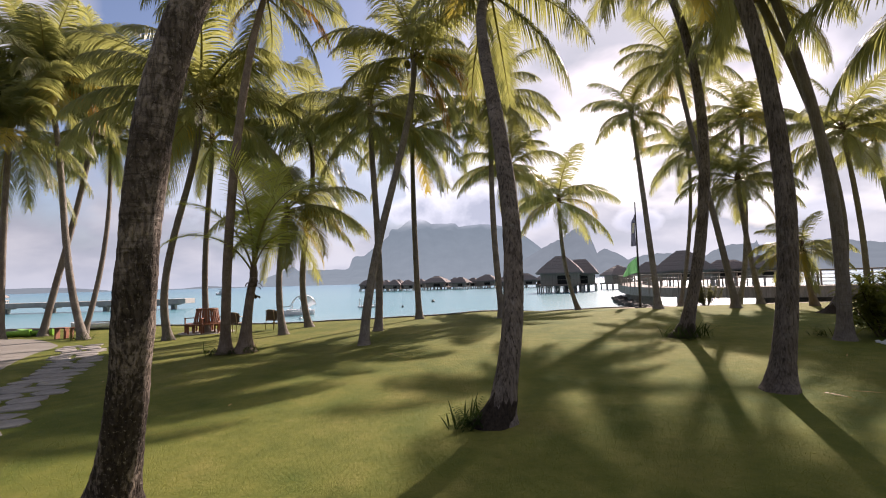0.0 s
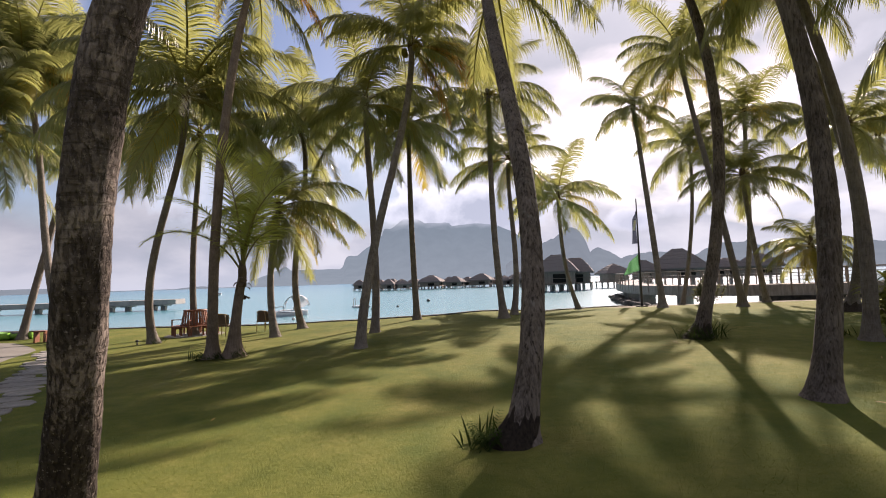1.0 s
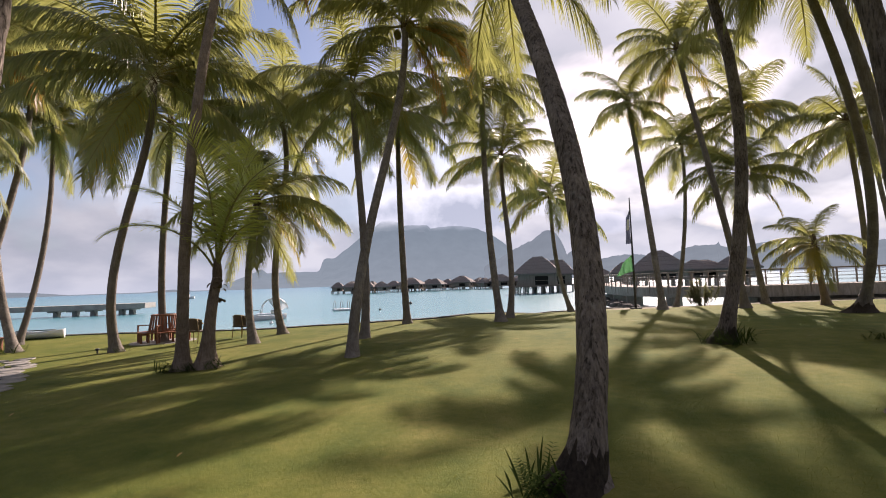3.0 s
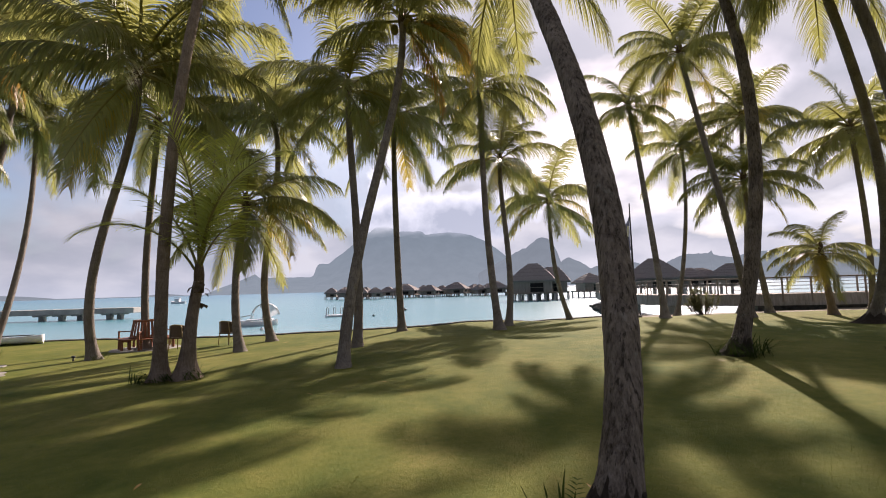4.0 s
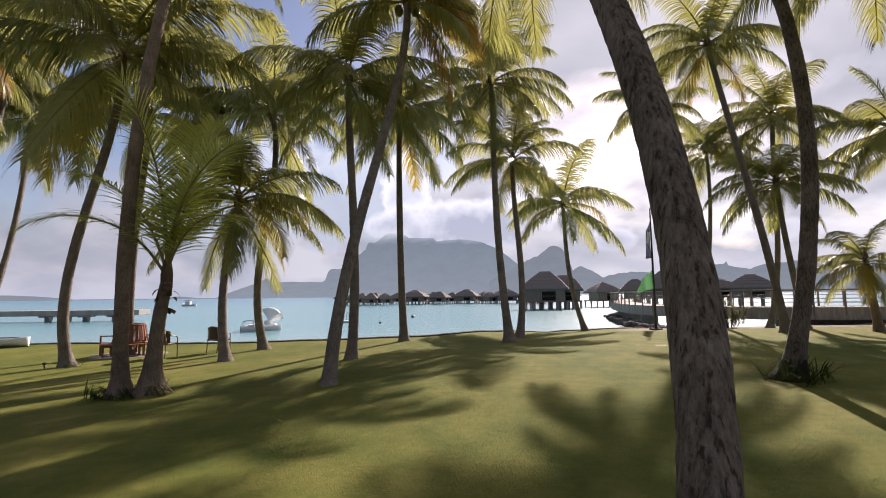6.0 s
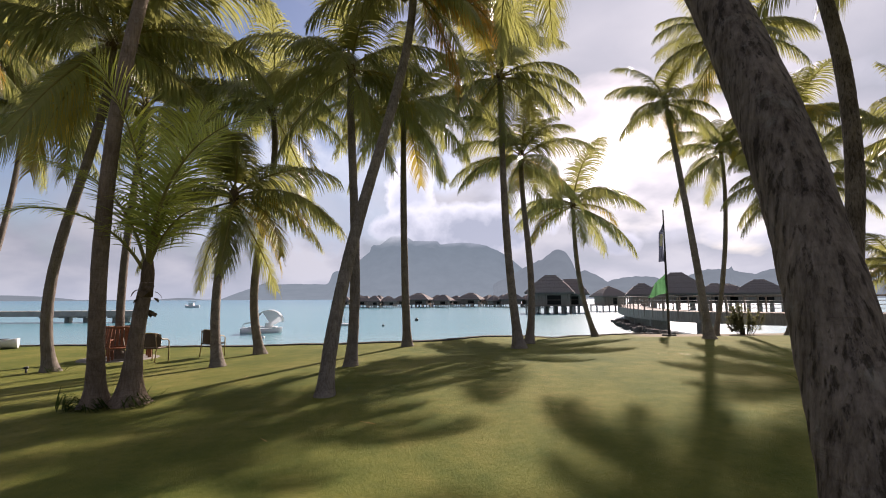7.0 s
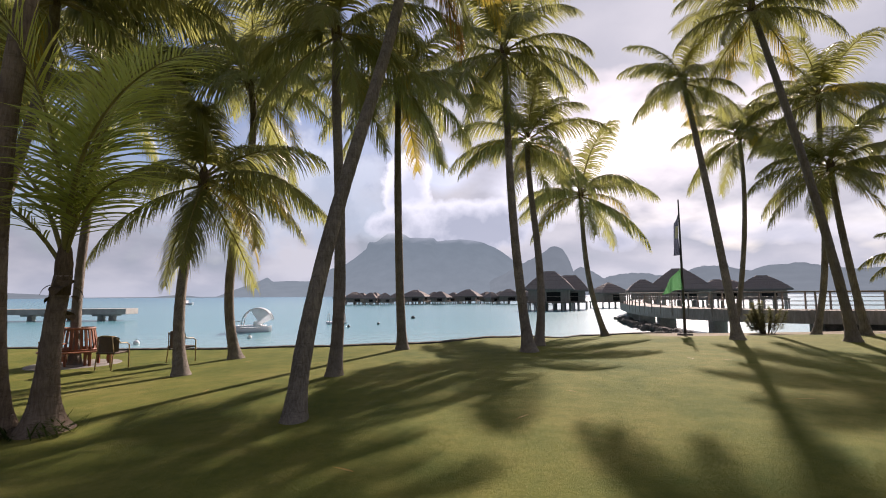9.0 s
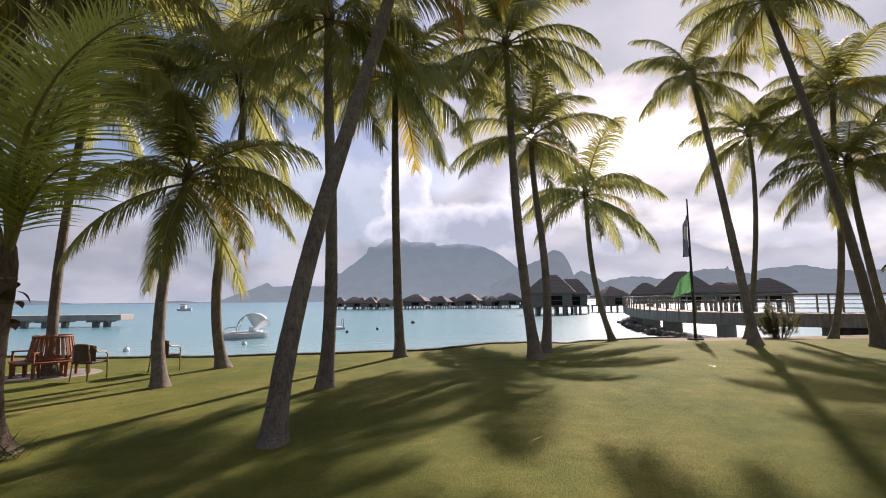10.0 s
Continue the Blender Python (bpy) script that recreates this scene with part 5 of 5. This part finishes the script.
def build_path():
    rng = random.Random(5)
    path = tagged(new("footpath"), "curved path of pale grey flagstones set in grass", "path", kind="structure")
    line = along([(-4.6, 3.1), (-6.0, 5.7), (-7.4, 8.3), (-8.8, 10.9), (-10.2, 13.4), (-11.8, 15.8), (-13.0, 17.4)], 0.60)
    narrow = [flagstone(rng, rng.uniform(0.52, 0.62), 0.49) for _ in range(7)]
    broad = [flagstone(rng, rng.uniform(1.00, 1.22), 0.50) for _ in range(6)]
    for k, (p, d) in enumerate(line):
        split = rng.random() < 0.6
        shift = rng.uniform(-0.12, 0.12)
        for off in ((-0.33, 0.32) if split else (0.0,)):
            w = off + shift
            x, y = p.x + d.y * w, p.y - d.x * w
            ob = part("flagstone", rng.choice(narrow if split else broad), None, path)
            ob.matrix_basis = pose(x, y, ground_z(x, y) - 0.004, rng.uniform(-1.5, 1.5), rng.uniform(-1.5, 1.5), math.degrees(math.atan2(d.y, d.x)) - 90 + rng.uniform(-5, 5))
    # sandy yard beyond the path
    bm = bmesh.new()
    inner = along([(-8.4, 9.0), (-9.7, 11.2), (-11.1, 13.5), (-12.1, 15.4), (-12.9, 17.2), (-14.2, 18.6), (-16.2, 20.2)], 0.5)
    rows = []
    for p, d in inner:
        row = []
        for i in range(14):
            x, y = p.x - 0.35 - i * 1.4 + 0.06 * noise.noise((p.y * 2, i, 0)), p.y + i * 0.10
            row.append(bm.verts.new((x, y, ground_z(x, y) + (0.035 if 0 < i else -0.02))))
        rows.append(row)
    for a, b in zip(rows, rows[1:]):
        for j in range(13):
            bm.faces.new((a[j], b[j], b[j + 1], a[j + 1])).smooth = True
    tagged(new("pavement", mesh_of("yard", bm, M_SAND)), "bare grey sandy yard beside the flagstone path", "paving", kind="structure")


build_path()


# ---------------- low plants ----------------
def fern_clump(x, y, seed, size=0.5, count=17, label="small green fern at the foot of a palm", reach=0.25):
    rng = random.Random(seed)
    cl = thing("fern", pose(x, y, ground_z(x, y)), label, "fern", "ferns at the palm feet")
    for k in range(count):
        a = rng.uniform(0, math.tau)
        bm = bmesh.new()
        r = reach * rng.random() ** 0.5
        el = rng.uniform(0.7, 2.6)
        root = Vector((r * math.cos(a * 1.7), r * math.sin(a * 1.7), 0))
        way = Vector((math.cos(a), math.sin(a), el)).normalized()
        ln = size * rng.uniform(0.5, 1.1)
        if k % 3:
            blade(bm, root, way, ln * 1.15, 0.011, rng.uniform(0.10, 0.34))
        else:
            # a little feather of leaflets
            p, d = root, way
            for s in range(9):
                d2 = (d + Vector((0, 0, -0.05))).normalized()
                side = d2.cross(Vector((0, 0, 1))).normalized()
                for sg in (-1, 1):
                    blade(bm, p, side * sg + d2 * 0.7, ln * 0.30 * math.sin(math.pi * (0.2 + 0.08 * s)), 0.010, 0.12)
                p = p + d2 * ln / 9
                d = d2
        part("leaf", bm, M_FERN, cl)


for i, (fx, fy, fs) in enumerate(((0.36, 6.05, 0.34), (0.42, 6.18, 0.30), (0.26, 6.12, 0.24), (5.85, 12.5, 0.5), (6.25, 12.3, 0.55), (6.7, 12.6, 0.5), (6.05, 12.2, 0.42), (5.95, 12.85, 0.5), (6.62, 12.95, 0.5), (-5.2, 13.35, 0.36), (-5.3, 13.3, 0.30), (-6.35, 13.35, 0.38), (-6.2, 13.2, 0.34), (-5.8, 13.15, 0.28), (-5.95, 13.2, 0.26), (-14.2, 19.2, 0.5), (-14.5, 19.1, 0.45), (-10.05, 18.0, 0.25), (9.3, 12.1, 0.3))):
    fern_clump(fx, fy, 300 + i, fs)


def shrub(x, y, seed, height, radius, leaves, leaf_len, leaf_w, label, mat):
    """A many-stemmed shrub of strap leaves with gaps."""
    rng = random.Random(seed)
    sh = thing("shrub", pose(x, y, ground_z(x, y)), label, "shrub")
    stems = bmesh.new()
    tips = []
    for k in range(26):
        a, r = rng.uniform(0, math.tau), radius * rng.random() ** 0.5
        h = height * rng.uniform(0.45, 1.0) * (1 - 0.35 * (r / radius) ** 2)
        top = Vector((r * math.cos(a), r * math.sin(a), h))
        tube(stems, [(0.3 * top.x, 0.3 * top.y, -0.05), (0.75 * top.x, 0.75 * top.y, h * 0.55), top], [0.02, 0.014, 0.006], 5)
        tips.append(top)
    part("stems", stems, M_FIBRE, sh)
    bm = bmesh.new()
    for k in range(leaves):
        t = rng.choice(tips)
        f = rng.uniform(0.12, 1.0) ** 0.8
        root = Vector((t.x * (0.6 + 0.4 * f), t.y * (0.6 + 0.4 * f), t.z * f))
        a = rng.uniform(0, math.tau)
        blade(bm, root, (math.cos(a), math.sin(a), rng.uniform(0.1, 1.3)), leaf_len * rng.uniform(0.6, 1.15), leaf_w * rng.uniform(0.7, 1.2), rng.uniform(0.12, 0.30))
    tagged(part("foliage", bm, mat, sh), kind="stuff")


M_SHRUB = material("shrub_leaf", leaf((0.060, 0.085, 0.018), (0.16, 0.18, 0.035), (0.50, 0.48, 0.07), 0.42, 0.15))
shrub(10.75, 11.7, 61, 1.95, 1.0, 2000, 0.40, 0.034, "tall leafy green shrub with strap leaves at the lawn's edge", M_SHRUB)
shrub(12.3, 12.6, 62, 2.0, 1.0, 1700, 0.40, 0.034, "tall leafy green shrub with strap leaves at the lawn's edge", M_SHRUB)
M_OLIVE = material("olive_leaf", leaf((0.10, 0.105, 0.055), (0.23, 0.22, 0.12), (0.32, 0.31, 0.14), 0.4, 0.0))
shrub(15.4, 28.6, 63, 1.6, 0.95, 3200, 0.17, 0.028, "dusty olive-green bush in front of the jetty", M_OLIVE)


def build_pebbles():
    rng = random.Random(9)
    bm = bmesh.new()
    for k in range(420):
        x, y = 9.7 + rng.uniform(0, 2.4), 10.75 + rng.uniform(-0.3, 0.45)
        bmesh.ops.create_icosphere(bm, subdivisions=1, radius=rng.uniform(0.02, 0.05), matrix=pose(x, y, ground_z(x, y) + 0.015, 0, 0, rng.uniform(0, 360)) @ Matrix.Diagonal((1.2, 0.9, 0.6, 1)))
    tagged(new("gravel", mesh_of("gravel", bm, M_WHITE)), "strip of white pebbles under the shrubs", "gravel", kind="stuff")


build_pebbles()


def build_litter():
    """A few dry leaf scraps on the grass."""
    rng = random.Random(21)
    for k in range(26):
        x, y = rng.uniform(-7, 9), rng.uniform(3.5, 21)
        bm = bmesh.new()
        blade(bm, (0, 0, 0.02), (1, 0.2, 0.10), rng.uniform(0.15, 0.4), rng.uniform(0.008, 0.016), 0.03)
        ob = new("dry_leaf", mesh_of("dry_leaf", bm, M_LEAF_DRY))
        ob.matrix_world = pose(x, y, ground_z(x, y) + 0.012, 0, 0, rng.uniform(0, 360))
        tagged(ob, "dry brown leaf scrap lying on the grass", "leaf", "fallen leaf scraps")


build_litter()


def build_grass():
    """Short mown blades where the camera passes nearest."""
    rng = np.random.default_rng(4)
    n = 90000
    y = 1.2 + 11.5 * rng.random(n) ** 1.6
    x = -0.4 + (rng.random(n) - 0.5) * 2 * (1.0 + 0.95 * y)
    verts = np.zeros((n, 3, 3))
    a = rng.random(n) * math.tau
    h = 0.006 + 0.010 * rng.random(n)
    z = np.array([ground_z(float(p), float(q)) for p, q in zip(x, y)])
    dx, dy = np.cos(a) * 0.0035, np.sin(a) * 0.0035
    verts[:, 0] = np.stack([x - dx, y - dy, z - 0.004], 1)
    verts[:, 1] = np.stack([x + dx, y + dy, z - 0.004], 1)
    verts[:, 2] = np.stack([x + (rng.random(n) - 0.5) * 0.03, y + (rng.random(n) - 0.5) * 0.03, z + h], 1)
    me = bpy.data.meshes.new("grass")
    me.from_pydata(verts.reshape(-1, 3).tolist(), [], np.arange(3 * n).reshape(-1, 3).tolist())
    me.materials.append(M_GRASS)
    tagged(new("grass", me), "short mown grass blades of the lawn", "grass", kind="stuff")


M_GRASS = material("grass_blade", leaf((0.098, 0.114, 0.022), (0.180, 0.178, 0.042), (0.30, 0.30, 0.055), 0.4, 0.05))
build_grass()
